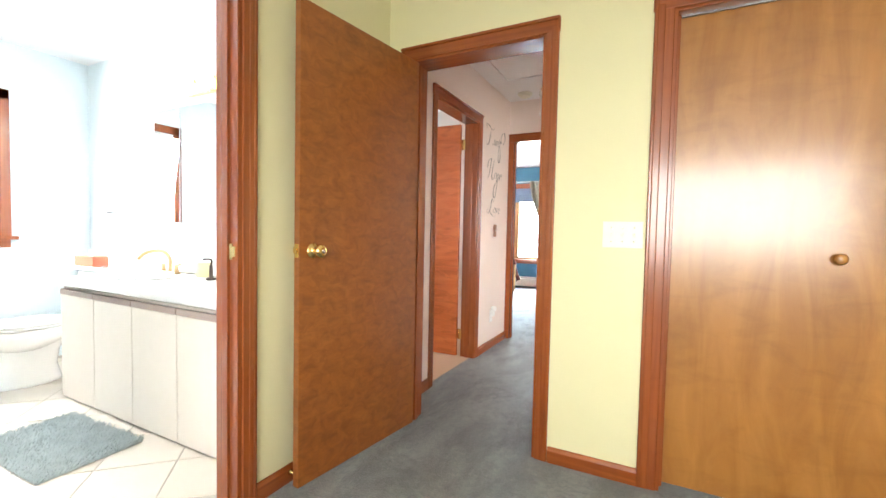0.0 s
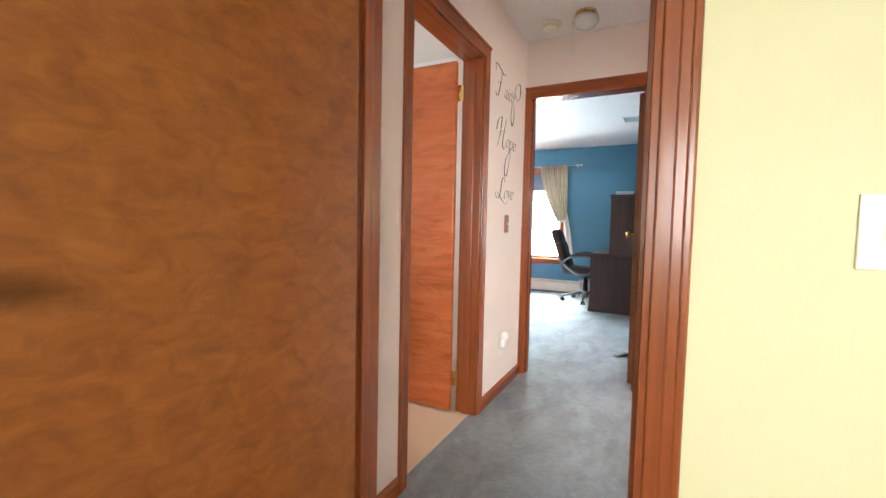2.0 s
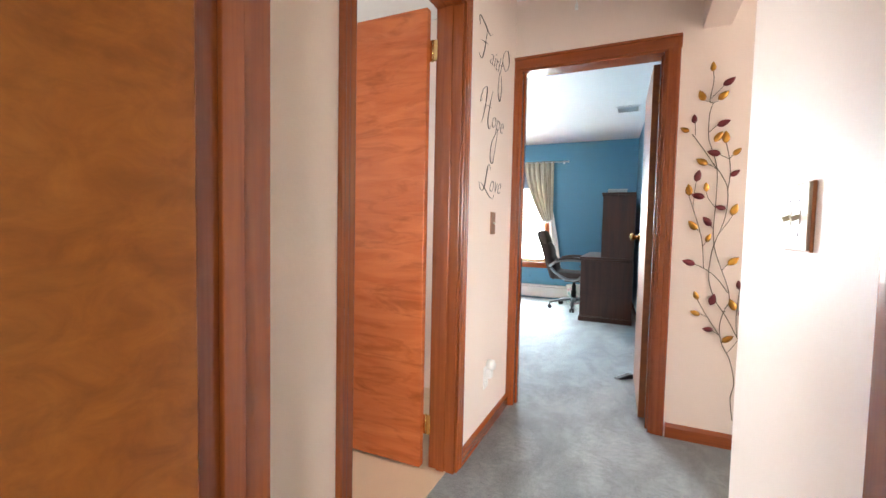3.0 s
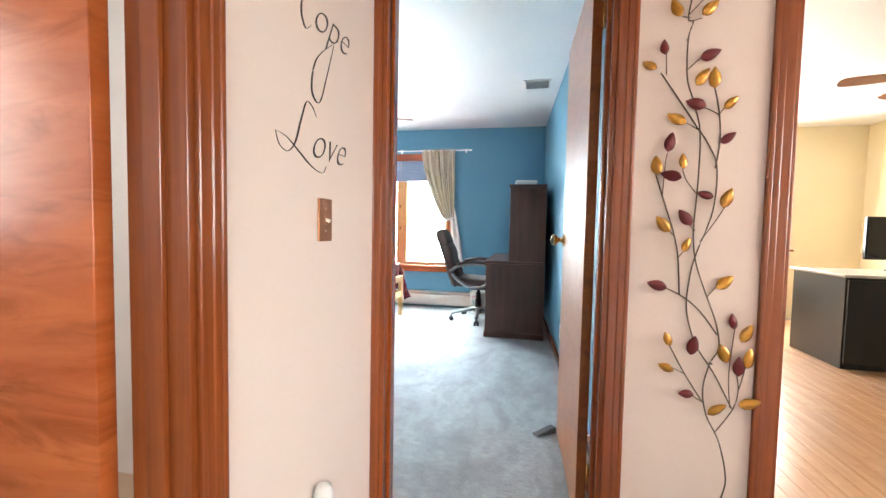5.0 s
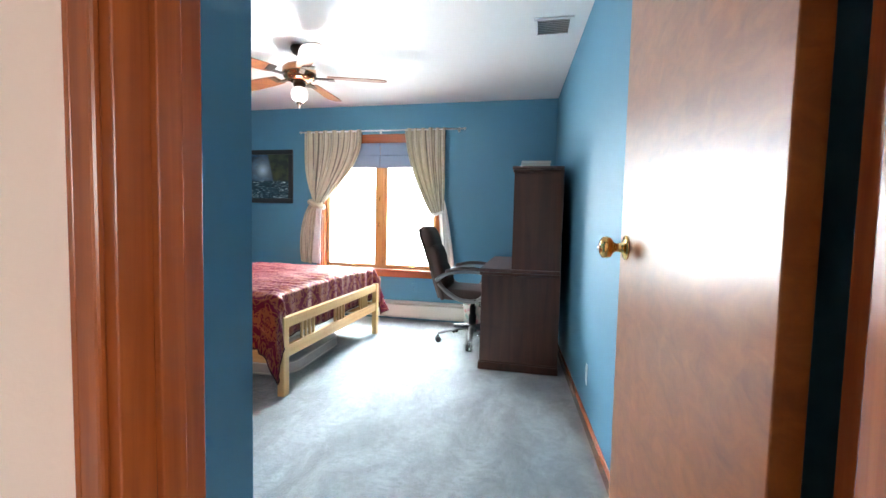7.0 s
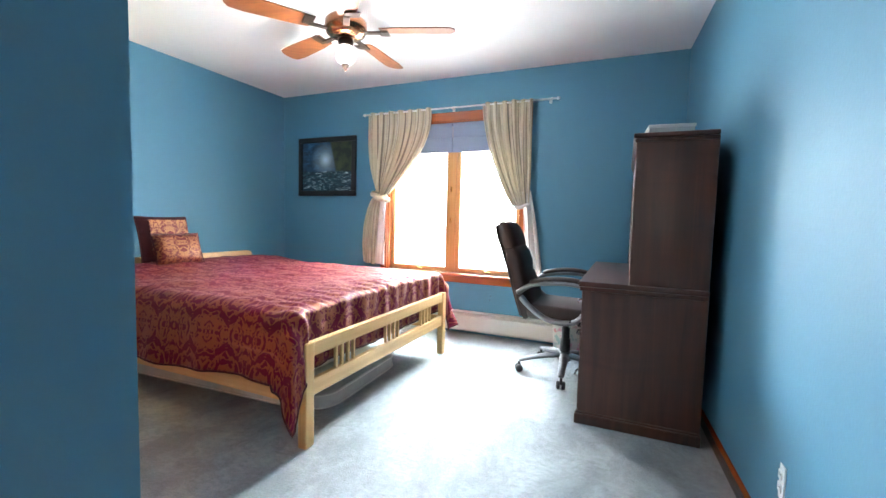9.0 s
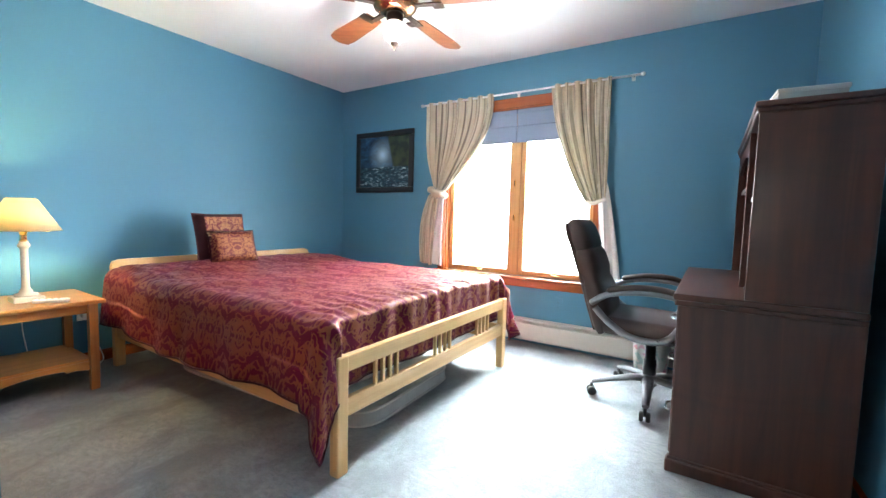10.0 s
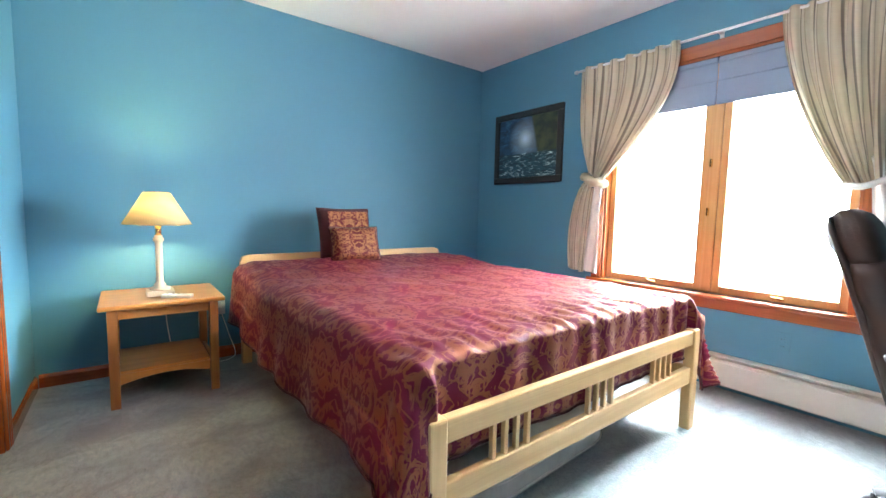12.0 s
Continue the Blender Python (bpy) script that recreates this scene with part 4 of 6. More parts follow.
def ceiling_fan(at, label, lit):
    e = thing("ceiling_fan", at, label, "ceiling fan", 20)
    part("canopy", lathe([(0, 0), (0.065, 0), (0.068, -0.02), (0.05, -0.05), (0.02, -0.062), (0, -0.062)]), DKBRZ, e)
    part("downrod", lathe([(0, -0.06), (0.013, -0.06), (0.013, -0.13), (0, -0.13)], None, 12), DKBRZ, e)
    part("motor", lathe([(0, -0.125), (0.05, -0.127), (0.10, -0.140), (0.125, -0.165), (0.128, -0.20), (0.115, -0.235), (0.08, -0.255), (0.05, -0.26), (0, -0.26)]), BRONZE, e, "polished antique copper motor housing")
    part("switch_housing", lathe([(0, -0.255), (0.045, -0.258), (0.048, -0.285), (0.038, -0.305), (0, -0.306)]), DKBRZ, e)
    part("light_globe", lathe([(0.034, -0.302), (0.052, -0.32), (0.062, -0.35), (0.055, -0.385), (0.03, -0.41), (0, -0.416)]), FROST if lit else GLOBE, e, "glowing frosted glass globe" if lit else "frosted glass globe")
    part("finial", lathe([(0, -0.41), (0.026, -0.412), (0.022, -0.425), (0.010, -0.436), (0.008, -0.45), (0, -0.458)], None, 14), DKBRZ, e)
    for k in range(5):
        m = pose(0, 0, 0, 0, 0, 72 * k)
        iron = bmesh.new()
        add_box(iron, 0.10, 0.22, -0.018, 0.018, -0.232, -0.222, 0.003, 2, m)
        add_box(iron, 0.20, 0.26, -0.045, 0.045, -0.226, -0.219, 0.003, 2, m @ pose(0, 0, 0, 8, 0, 0))
        b = part("blade_iron", iron, DKBRZ, e)
        outline = [(0.21, -0.05), (0.30, -0.060), (0.56, -0.072), (0.635, -0.064), (0.66, -0.035), (0.665, 0.0), (0.66, 0.035), (0.635, 0.064), (0.56, 0.072), (0.30, 0.060), (0.21, 0.05)]
        bl = extrude(outline, "z", -0.003, 0.003)
        bmesh.ops.transform(bl, matrix=m @ pose(0, 0, -0.213, 10, 0, 0), verts=bl.verts)
        part("blade", bl, BLADE, b)
    return e


ceiling_fan((-2.35, 6.78, 2.42), "copper ceiling fan with wooden blades and lit globe", True)
bulb("fan_bulb", (-2.35, 6.78, 1.90), 38, (0.95, 0.97, 1.0), 0.06)

# ---- bed ----
PINE = wood("pale_pine", (0.52, 0.30, 0.12), (0.66, 0.42, 0.19), (30, 30, 1.4), 0.15, 0.4, 0.15)
PINEY = wood("pale_pine_across", (0.52, 0.30, 0.12), (0.66, 0.42, 0.19), (30, 1.4, 30), 0.15, 0.4, 0.15)
PINEX = wood("pale_pine_along", (0.52, 0.30, 0.12), (0.66, 0.42, 0.19), (1.4, 30, 30), 0.15, 0.4, 0.15)
BX0, BX1, BY0, BY1 = -4.20, -2.03, 6.085, 7.70
bed = thing("bed", (-3.1, 6.9, 0), "pale pine double bed with slatted footboard", "bed")
BO = Vector((-3.1, 6.9, 0))


def bp(name, x0, x1, y0, y1, z0, z1, m, bev=0.006, parent=None, label=""):
    return part(name, box(x0 - BO.x, x1 - BO.x, y0 - BO.y, y1 - BO.y, z0, z1, bev), m, parent or bed, label)


hb = part("headboard", extrude([(BY0 - BO.y, 0.30), (BY0 - BO.y, 0.68), (BY0 - BO.y + 0.012, 0.712), (BY0 - BO.y + 0.05, 0.725), (BY1 - BO.y - 0.05, 0.725), (BY1 - BO.y - 0.012, 0.712), (BY1 - BO.y, 0.68), (BY1 - BO.y, 0.30)], "x", BX0 - BO.x, BX0 + 0.035 - BO.x), PINEY, bed)
for y in (BY0, BY1 - 0.06):
    bp("leg", BX0 - 0.002, BX0 + 0.05, y, y + 0.06, 0, 0.31, PINE)
    bp("foot_post", BX1 - 0.05, BX1, y, y + 0.06, 0, 0.50, PINE, 0.008)
bp("top_rail", BX1 - 0.042, BX1 - 0.008, BY0 + 0.058, BY1 - 0.058, 0.425, 0.495, PINEY, 0.006)
bp("bottom_rail", BX1 - 0.040, BX1 - 0.010, BY0 + 0.058, BY1 - 0.058, 0.235, 0.315, PINEY, 0.006)
for g in (0.32, 0.80, 1.28):
    for k in range(4):
        y = BY0 + g - 0.075 + k * 0.05
        bp("slat", BX1 - 0.034, BX1 - 0.016, y - 0.008, y + 0.008, 0.312, 0.428, PINE, 0.003)
for y in (BY0 + 0.012, BY1 - 0.04):
    bp("side_rail", BX0 + 0.03, BX1 - 0.045, y, y + 0.028, 0.20, 0.31, PINEX, 0.005)
for k in range(9):
    x = BX0 + 0.18 + k * 0.22
    bp("bed_slat", x, x + 0.07, BY0 + 0.04, BY1 - 0.04, 0.285, 0.30, PINEY, 0.002)
TICK = plain("mattress_ticking", (0.62, 0.60, 0.56), 0.85, 0, 0.15, 30, 0.3)
e = thing("mattress", (-3.13, 6.89, 0.30), "thick mattress under the bedspread", "mattress")
part("core", box(-1.03, 1.03, -0.76, 0.76, 0.001, 0.32, 0.06, 4), TICK, e)
e = thing("spare_mattress", (-2.95, 6.78, 0.0), "grey quilted spare mattress lying under the bed", "mattress", 3)
QUILT = plain("grey_quilted_ticking", (0.50, 0.49, 0.47), 0.85, 0, 0.35, 14, 0.6)
pad = []
for cx, cy, a0 in ((0.60, 0.33, 0), (-0.75, 0.33, 90), (-0.75, -0.28, 180), (0.60, -0.28, 270)):
    pad += [(cx + 0.15 * math.cos(radians(a0 + 15 * k)), cy + 0.15 * math.sin(radians(a0 + 15 * k))) for k in range(7)]
part("core", extrude(pad, "z", 0.005, 0.10, 0.02), QUILT, e)
for z in (0.018, 0.088):
    part("piping", tube([(x, y, z) for x, y in pad + pad[:1]], 0.005, 6), TICK, e)



VELVET = plain("burgundy_velvet", (0.055, 0.002, 0.008), 0.8, 0, 0.3, 60, 0.2)


def damask(name, red, gold, amount=0.5, cell=(0.17, 0.23), fine=20):
    """Woven medallions: a mirrored scroll pattern in two threads, laid out over the cloth's own UVs in metres."""
    m, t, p = mat(name)
    uv = t.nodes.new("ShaderNodeUVMap")
    sep = t.nodes.new("ShaderNodeSeparateXYZ")
    t.links.new(uv.outputs[0], sep.inputs[0])
    cmb = t.nodes.new("ShaderNodeCombineXYZ")
    folded = []
    for k, c in enumerate(cell):
        pg = t.nodes.new("ShaderNodeMath")
        pg.operation = "PINGPONG"
        pg.inputs[1].default_value = c
        t.links.new(sep.outputs[k], pg.inputs[0])
        t.links.new(pg.outputs[0], cmb.inputs[k])
        folded.append(pg.outputs[0])
    scroll = noise_of(t, cmb.outputs[0], fine, 3, 0.55, 2.4)
    ring = t.nodes.new("ShaderNodeVectorMath")
    ring.operation = "DISTANCE"
    t.links.new(cmb.outputs[0], ring.inputs[0])
    ring.inputs[1].default_value = (0.0, cell[1] * 0.5, 0)
    medal = ramp(t, ring.outputs["Value"], [(0.03, 0.75), (0.05, 0.25), (0.085, 0.7), (0.10, 0.2), (0.13, 0.5)])
    add = t.nodes.new("ShaderNodeMath")
    add.operation = "MULTIPLY_ADD"
    t.links.new(medal, add.inputs[0])
    add.inputs[1].default_value = 0.3
    t.links.new(scroll, add.inputs[2])
    mask = ramp(t, add.outputs[0], [(0.57, 0.0), (0.60, amount), (0.69, amount), (0.72, 0.0)])
    base = mixed(t, mask, red, gold)
    weave = noise_of(t, uv.outputs[0], 400, 2)
    t.links.new(mixed(t, ramp(t, weave, [(0.3, 0.0), (0.8, 0.25)]), base, tuple(c * 0.55 for c in red)), p.inputs["Base Color"])
    t.links.new(ramp(t, mask, [(0.0, 0.5), (0.75, 0.36)]), p.inputs["Roughness"])
    t.links.new(ramp(t, mask, [(0.0, 0.0), (0.75, 0.65)]), p.inputs["Metallic"])
    p.inputs["Specular IOR Level"].default_value = 0.14
    bumped(t, p, mask, 0.35, 0.002)
    return m


SPREAD = damask("burgundy_damask", (0.105, 0.0008, 0.022), (0.27, 0.105, 0.045), 0.72, (0.19, 0.26), 10)


def bedspread():
    e = thing("bedspread", (-3.1, 6.9, 0.3), "burgundy and gold damask bedspread draped over the bed", "bedspread")
    bm = bmesh.new()
    uvl = bm.loops.layers.uv.new("UVMap")
    top, x_head, x_foot, y_l, y_r, rad = 0.655, -4.14, -2.13, 6.115, 7.67, 0.085
    s_len, t_l, t_r, s_over = x_foot - x_head, 0.40, 0.34, 0.36
    ns, nt = 130, 150
    grid = []
    for i in range(ns + 1):
        row = []
        s = (s_len + s_over) * i / ns
        for j in range(nt + 1):
            t = -t_l + (y_r - y_l + t_l + t_r) * j / nt
            ds = max(0.0, s - s_len)
            dt = -min(0.0, t) if t < 0 else max(0.0, t - (y_r - y_l))
            sgn = -1 if t < 0 else 1
            d = math.hypot(ds, dt)
            bx, by = x_head + min(s, s_len), y_l + min(max(t, 0.0), y_r - y_l)
            nz = noise.noise(Vector((s * 2.2, t * 2.2, 0.3)))
            nf = noise.noise(Vector((s * 9, t * 9, 1.7)))
            z = top + 0.018 * nz + 0.009 * nf + 0.035 * math.exp(-((s - 0.15) / 0.35) ** 2) * (1 if dt == 0 else 0.6)
            if d > 0:
                ux, uy = ds / d, sgn * dt / d
                arc = rad * math.pi / 2
                if d < arc:
                    a = d / rad
                    out, drop = rad * math.sin(a), rad * (1 - math.cos(a))
                else:
                    rest = d - arc
                    fold = 0.5 + 0.5 * math.sin((t if ds > dt else s) * 17 + 2.2 * nz)
                    flare = rest * (0.10 + 0.10 * fold) if dt >= ds else rest * 0.02
                    out, drop = rad + flare, rad + rest * (0.97 if dt >= ds else 0.99)
                    if ds > 0 and dt > 0:
                        drop *= 1.08
                        out *= 1.0 + 0.5 * min(ds, dt) / max(ds, dt)
                if ds > dt:
                    out = min(out, 0.05 if dt == 0 else out)
                bx += ux * out + (0.016 * noise.noise(Vector((t * 11, s * 2.5, 7.0))) * min(1.0, d / 0.10) if ds > dt else 0.0)
                by += uy * out
                z -= drop
                if sgn < 0 and dt > 0.25:
                    z += 0.02 * math.sin(s * 4.1)
            ruck = max(0.0, 1 - abs(s - (s_len - 0.05)) / 0.30)
            z += ruck * (0.002 * math.sin(t * 52 + 7 * nz) + 0.020 * noise.noise(Vector((s * 6, t * 24, 4.0)))) * (1 if d < 0.12 else 0)
            row.append(bm.verts.new((bx + 3.1, by - 6.9, z - 0.3)))
        grid.append(row)
    for i in range(ns):
        for j in range(nt):
            f = bm.faces.new((grid[i][j], grid[i + 1][j], grid[i + 1][j + 1], grid[i][j + 1]))
            f.smooth = True
            for lp, (a, b) in zip(f.loops, ((i, j), (i + 1, j), (i + 1, j + 1), (i, j + 1))):
                lp[uvl].uv = ((y_r - y_l + t_l + t_r) * b / nt, (s_len + s_over) * a / ns)
    rim = [grid[i][0].co.copy() for i in range(ns + 1)] + [grid[ns][j].co.copy() for j in range(1, nt + 1)] + [grid[i][nt].co.copy() for i in range(ns - 1, -1, -1)]
    ob = part("cloth", bm, SPREAD, e)
    md = ob.modifiers.new("thickness", "SOLIDIFY")
    md.thickness, md.offset = 0.012, -1
    hem = [Vector(v) for v in rim]
    part("hem_cord", tube(hem, 0.005, 6), VELVET, e, "twisted burgundy hem cord")
    return e


bedspread()


def cushion(at, w, h, d, tilt, yaw, material, label, roll=0.0):
    e = thing("cushion", at, label, "cushion", yaw, group="cushions on the bed")
    bm = bmesh.new()
    uvl = bm.loops.layers.uv.new("UVMap")
    n = 14
    faces = []
    m = pose(0, 0, 0, 0, tilt, 0) @ pose(0, 0, 0, roll, 0, 0)
    for side in (1, -1):
        g = []
        for i in range(n + 1):
            r = []
            for j in range(n + 1):
                a, b = 2 * i / n - 1, 2 * j / n - 1
                puff = ((1 - a ** 4) * (1 - b ** 4)) ** 0.55
                pin = 1 - 0.05 * (1 - a * a) * abs(b) ** 3
                pin2 = 1 - 0.05 * (1 - b * b) * abs(a) ** 3
                r.append(bm.verts.new(m @ Vector((side * d / 2 * puff, a * w / 2 * pin2, (b * pin + 1) * h / 2))))
            g.append(r)
        for i in range(n):
            for j in range(n):
                f = bm.faces.new((g[i][j], g[i + 1][j], g[i + 1][j + 1], g[i][j + 1]))
                f.smooth = True
                for lp, (a, b) in zip(f.loops, ((i, j), (i + 1, j), (i + 1, j + 1), (i, j + 1))):
                    lp[uvl].uv = ((a / n - 0.5) * w, (b / n) * h)
    bmesh.ops.remove_doubles(bm, verts=bm.verts, dist=0.0005)
    part("cover", bm, material, e)
    ring = []
    for k in range(41):
        q = k / 40 * 4
        a, b = [(-1 + 2 * q, -1), (1, -1 + 2 * (q - 1)), (1 - 2 * (q - 2), 1), (-1, 1 - 2 * (q - 3))][min(3, int(q))]
        ring.append(m @ Vector((0, a * w / 2 * (0.995 - 0.05 * (1 - b * b) * abs(a) ** 3), (b * (0.995 - 0.05 * (1 - a * a) * abs(b) ** 3) + 1) * h / 2)))
    part("piping", tube(ring, 0.006, 8), VELVET, e)
    return e


GOLDD = damask("gold_damask", (0.07, 0.003, 0.010), (0.24, 0.11, 0.05), 0.9, (0.10, 0.16))
big = cushion((-4.02, 6.77, 0.685), 0.40, 0.37, 0.15, -14, 0, VELVET, "large burgundy velvet cushion with gold damask centre")
panel = box(0.070, 0.078, -0.15, 0.15, 0.05, 0.33, 0.003)
panel_uv = panel.loops.layers.uv.new("UVMap")
for face in panel.faces:
    for lp in face.loops:
        lp[panel_uv].uv = (lp.vert.co.y, lp.vert.co.z)
bmesh.ops.transform(panel, matrix=pose(0, 0, 0, 0, -14, 0), verts=panel.verts)
part("centre_panel", panel, GOLDD, big, "gold damask centre panel")
cushion((-3.875, 6.775, 0.68), 0.36, 0.25, 0.13, -20, -4, GOLDD, "small gold and red damask cushion")

# ---- nightstand and lamp ----
OAK = wood("honey_oak", (0.40, 0.155, 0.036), (0.54, 0.235, 0.06), (30, 1.4, 30), 0.15, 0.35, 0.25)
OAKV = wood("honey_oak_upright", (0.30, 0.105, 0.025), (0.42, 0.165, 0.042), (30, 30, 1.4), 0.15, 0.35, 0.25)
ns = thing("nightstand", (-4.065, 5.65, 0), "honey oak nightstand with open lower shelf", "nightstand")
part("tabletop", box(-0.25, 0.265, -0.28, 0.28, 0.512, 0.535, 0.006), OAK, ns)
for x in (-0.22, 0.205):
    for y in (-0.245, 0.203):
        part("leg", extrude([(x, 0.512), (x + 0.042, 0.512), (x + 0.042, 0.12), (x + 0.034, 0.0), (x + 0.008, 0.0), (x, 0.12)], "y", y, y + 0.042), OAKV, ns)
for x in (-0.21, 0.20):
    part("apron", box(x, x + 0.018, -0.205, 0.205, 0.455, 0.512, 0.002), OAK, ns)
    arch = [(-0.205, 0.17), (0.205, 0.17)] + [(0.205 - 0.41 * k / 10, 0.115 + 0.03 * math.sin(math.pi * k / 10)) for k in range(11)]
    part("shelf_apron", extrude(arch, "x", x, x + 0.018), OAK, ns)
for y in (-0.235, 0.217):
    part("side_apron", box(-0.18, 0.187, y, y + 0.018, 0.455, 0.512, 0.002), OAK, ns)
    part("side_stretcher", box(-0.18, 0.187, y, y + 0.018, 0.125, 0.17, 0.002), OAK, ns)
part("shelf", box(-0.215, 0.215, -0.202, 0.202, 0.17, 0.186, 0.003), OAK, ns)

LX, LY, LZ = -4.03, 5.64, 0.5355
CERAM = plain("cream_lamp_wood", (0.74, 0.60, 0.44), 0.45, 0, 0.1, 25)
lamp = thing("table_lamp", (LX, LY, LZ), "lit table lamp with cream cone shade on a turned column", "lamp")
part("base_block", box(-0.065, 0.065, -0.065, 0.065, 0, 0.03, 0.006), CERAM, lamp)
part("column", lathe([(0, 0.03), (0.05, 0.03), (0.05, 0.042), (0.028, 0.05), (0.028, 0.062), (0.02, 0.07), (0.017, 0.085), (0.0165, 0.29), (0.019, 0.30), (0.026, 0.306), (0.026, 0.318), (0.019, 0.325), (0.02, 0.335), (0, 0.335)]), CERAM, lamp)
part("socket", lathe([(0, 0.335), (0.016, 0.335), (0.016, 0.40), (0, 0.40)], None, 14), BRASS, lamp)
SH, st, sp = mat("cream_lamp_shade_cloth")
sp.inputs["Base Color"].default_value = (0.86, 0.78, 0.58, 1)
sp.inputs["Roughness"].default_value = 0.8
tr = st.nodes.new("ShaderNodeBsdfTranslucent")
tr.inputs["Color"].default_value = (0.95, 0.80, 0.52, 1)
mx = st.nodes.new("ShaderNodeMixShader")
mx.inputs[0].default_value = 0.75
st.links.new(sp.outputs[0], mx.inputs[1])
st.links.new(tr.outputs[0], mx.inputs[2])
st.links.new(mx.outputs[0], st.nodes["Material Output"].inputs["Surface"])
shade = bmesh.new()
rings = []
for r, z in ((0.165, 0.395), (0.062, 0.575), (0.060, 0.574), (0.163, 0.395)):
    rings.append([shade.verts.new((r * math.cos(2 * math.pi * k / 40), r * math.sin(2 * math.pi * k / 40), z)) for k in range(40)])
for a, b in zip(rings, rings[1:] + rings[:1]):
    for k in range(40):
        shade.faces.new((a[k], a[(k + 1) % 40], b[(k + 1) % 40], b[k])).smooth = True
part("shade", shade, SH, lamp, "cream cone lampshade lit from inside")
for z, r in ((0.397, 0.165), (0.573, 0.062)):
    part("shade_trim", tube([(r * math.cos(2 * math.pi * k / 32), r * math.sin(2 * math.pi * k / 32), z) for k in range(33)], 0.002, 6), BRASS, lamp)
part("bulb", lathe([(0, 0.40), (0.013, 0.40), (0.028, 0.44), (0.03, 0.46), (0.02, 0.482), (0, 0.49)], None, 16), glowing("lit_bulb", (1.0, 0.85, 0.6), 10.0), lamp)
bl = bulb("lamp_light", (LX, LY, LZ + 0.51), 36.0, (1.0, 0.83, 0.40), 0.03)
e = thing("remote_control", (-3.89, 5.71, 0.5355), "white remote control lying on the nightstand", "remote control", 60)
part("body", box(-0.075, 0.075, -0.024, 0.024, 0, 0.02, 0.006), WPLAS, e)
for k in range(4):
    part("button", lathe([(0, 0.0195), (0.006, 0.0195), (0.005, 0.0225), (0, 0.0225)], pose(-0.05 + k * 0.028, 0, 0), 10), plain("grey_rubber", (0.35, 0.35, 0.36), 0.7) if k == 0 else bpy.data.materials["grey_rubber"], e)
e = thing("lamp_cord", (-4.36, 5.99, 0.0), "white lamp cord running to the outlet", "power cord")
part("cord", tube(bent([(0.0, 0.0, 0.34), (0.03, 0.01, 0.30), (0.02, 0.05, 0.16), (0.05, 0.08, 0.03), (0.09, 0.0, 0.008), (0.06, -0.12, 0.008), (0.02, -0.25, 0.02), (0.01, -0.30, 0.25), (0.02, -0.31, 0.45)], 8), 0.003, 6), WPLAS, e)
part("plug", box(-0.016, 0.012, -0.014, 0.014, 0.325, 0.355, 0.004), WPLAS, e)

# ---- desk with hutch ----
WALN = wood("dark_walnut_veneer", (0.036, 0.010, 0.006), (0.078, 0.023, 0.013), (22, 22, 1.4), 0.3, 0.45, 0.08)
WALNY = wood("dark_walnut_veneer_along", (0.036, 0.010, 0.006), (0.078, 0.023, 0.013), (22, 1.4, 22), 0.3, 0.32, 0.2)
DX0, DX1, DY0, DY1 = -0.935, -0.350, 6.945, 8.22
desk = thing("desk", (-0.64, 7.58, 0), "dark walnut computer desk with drawers", "desk")


def dp(name, x0, x1, y0, y1, z0, z1, m=None, bev=0.003, parent=None, label=""):
    return part(name, box(x0 + 0.64, x1 + 0.64, y0 - 7.58, y1 - 7.58, z0, z1, bev), m or WALN, parent or desk, label)


dp("desktop", DX0 - 0.012, DX1, DY0 - 0.012, DY1 + 0.012, 0.745, 0.772, WALNY, 0.006)
for y in (DY0, DY1 - 0.02):
    dp("side_panel", DX0 + 0.01, DX1, y, y + 0.02, 0.0, 0.745)
    dp("plinth_moulding", DX0 - 0.004, DX1 + 0.004, y - 0.012, y + 0.032, 0.0, 0.055, None, 0.006)
    dp("plinth_bead", DX0 + 0.002, DX1 + 0.002, y - 0.007, y + 0.027, 0.055, 0.068, None, 0.005)
    dp("cornice_moulding", DX0 - 0.006, DX1, y - 0.008, y + 0.028, 0.722, 0.745, None, 0.006)
dp("inner_panel", DX0 + 0.02, DX1, 7.36, 7.38, 0.0, 0.745)
dp("modesty_panel", DX1 - 0.03, DX1 - 0.015, DY0 + 0.02, DY1 - 0.02, 0.25, 0.745)
for z0, z1 in ((0.07, 0.35), (0.36, 0.54), (0.55, 0.72)):
    f = dp("drawer_front", DX0 + 0.004, DX0 + 0.024, DY0 + 0.024, 7.356, z0, z1, None, 0.005)
    part("handle", tube(bent([(DX0 + 0.64 + 0.004, 7.14 - 7.58 - 0.05, (z0 + z1) / 2), (DX0 + 0.64 - 0.022, 7.14 - 7.58 - 0.04, (z0 + z1) / 2), (DX0 + 0.64 - 0.022, 7.14 - 7.58 + 0.04, (z0 + z1) / 2), (DX0 + 0.64 + 0.004, 7.14 - 7.58 + 0.05, (z0 + z1) / 2)], 4), 0.005, 8), STEEL, f, "brushed steel bow handle")
dp("keyboard_tray", DX0 + 0.03, DX1 - 0.2, 7.39, DY1 - 0.03, 0.655, 0.672, WALNY)
hutch = thing("desk_hutch", (-0.525, 7.58, 0.772), "dark walnut hutch with angled front standing on the desk", "hutch")
HX0, HX1 = -0.705 + 0.525, -0.352 + 0.525
for y in (DY0 - 7.58, 7.36 - 7.58, DY1 - 7.58 - 0.02):
    part("side_panel", extrude([(HX0, 0), (HX1, 0), (HX1, 0.735), (HX0, 0.735)], "y", y, y + 0.02, 0.002), WALN, hutch)
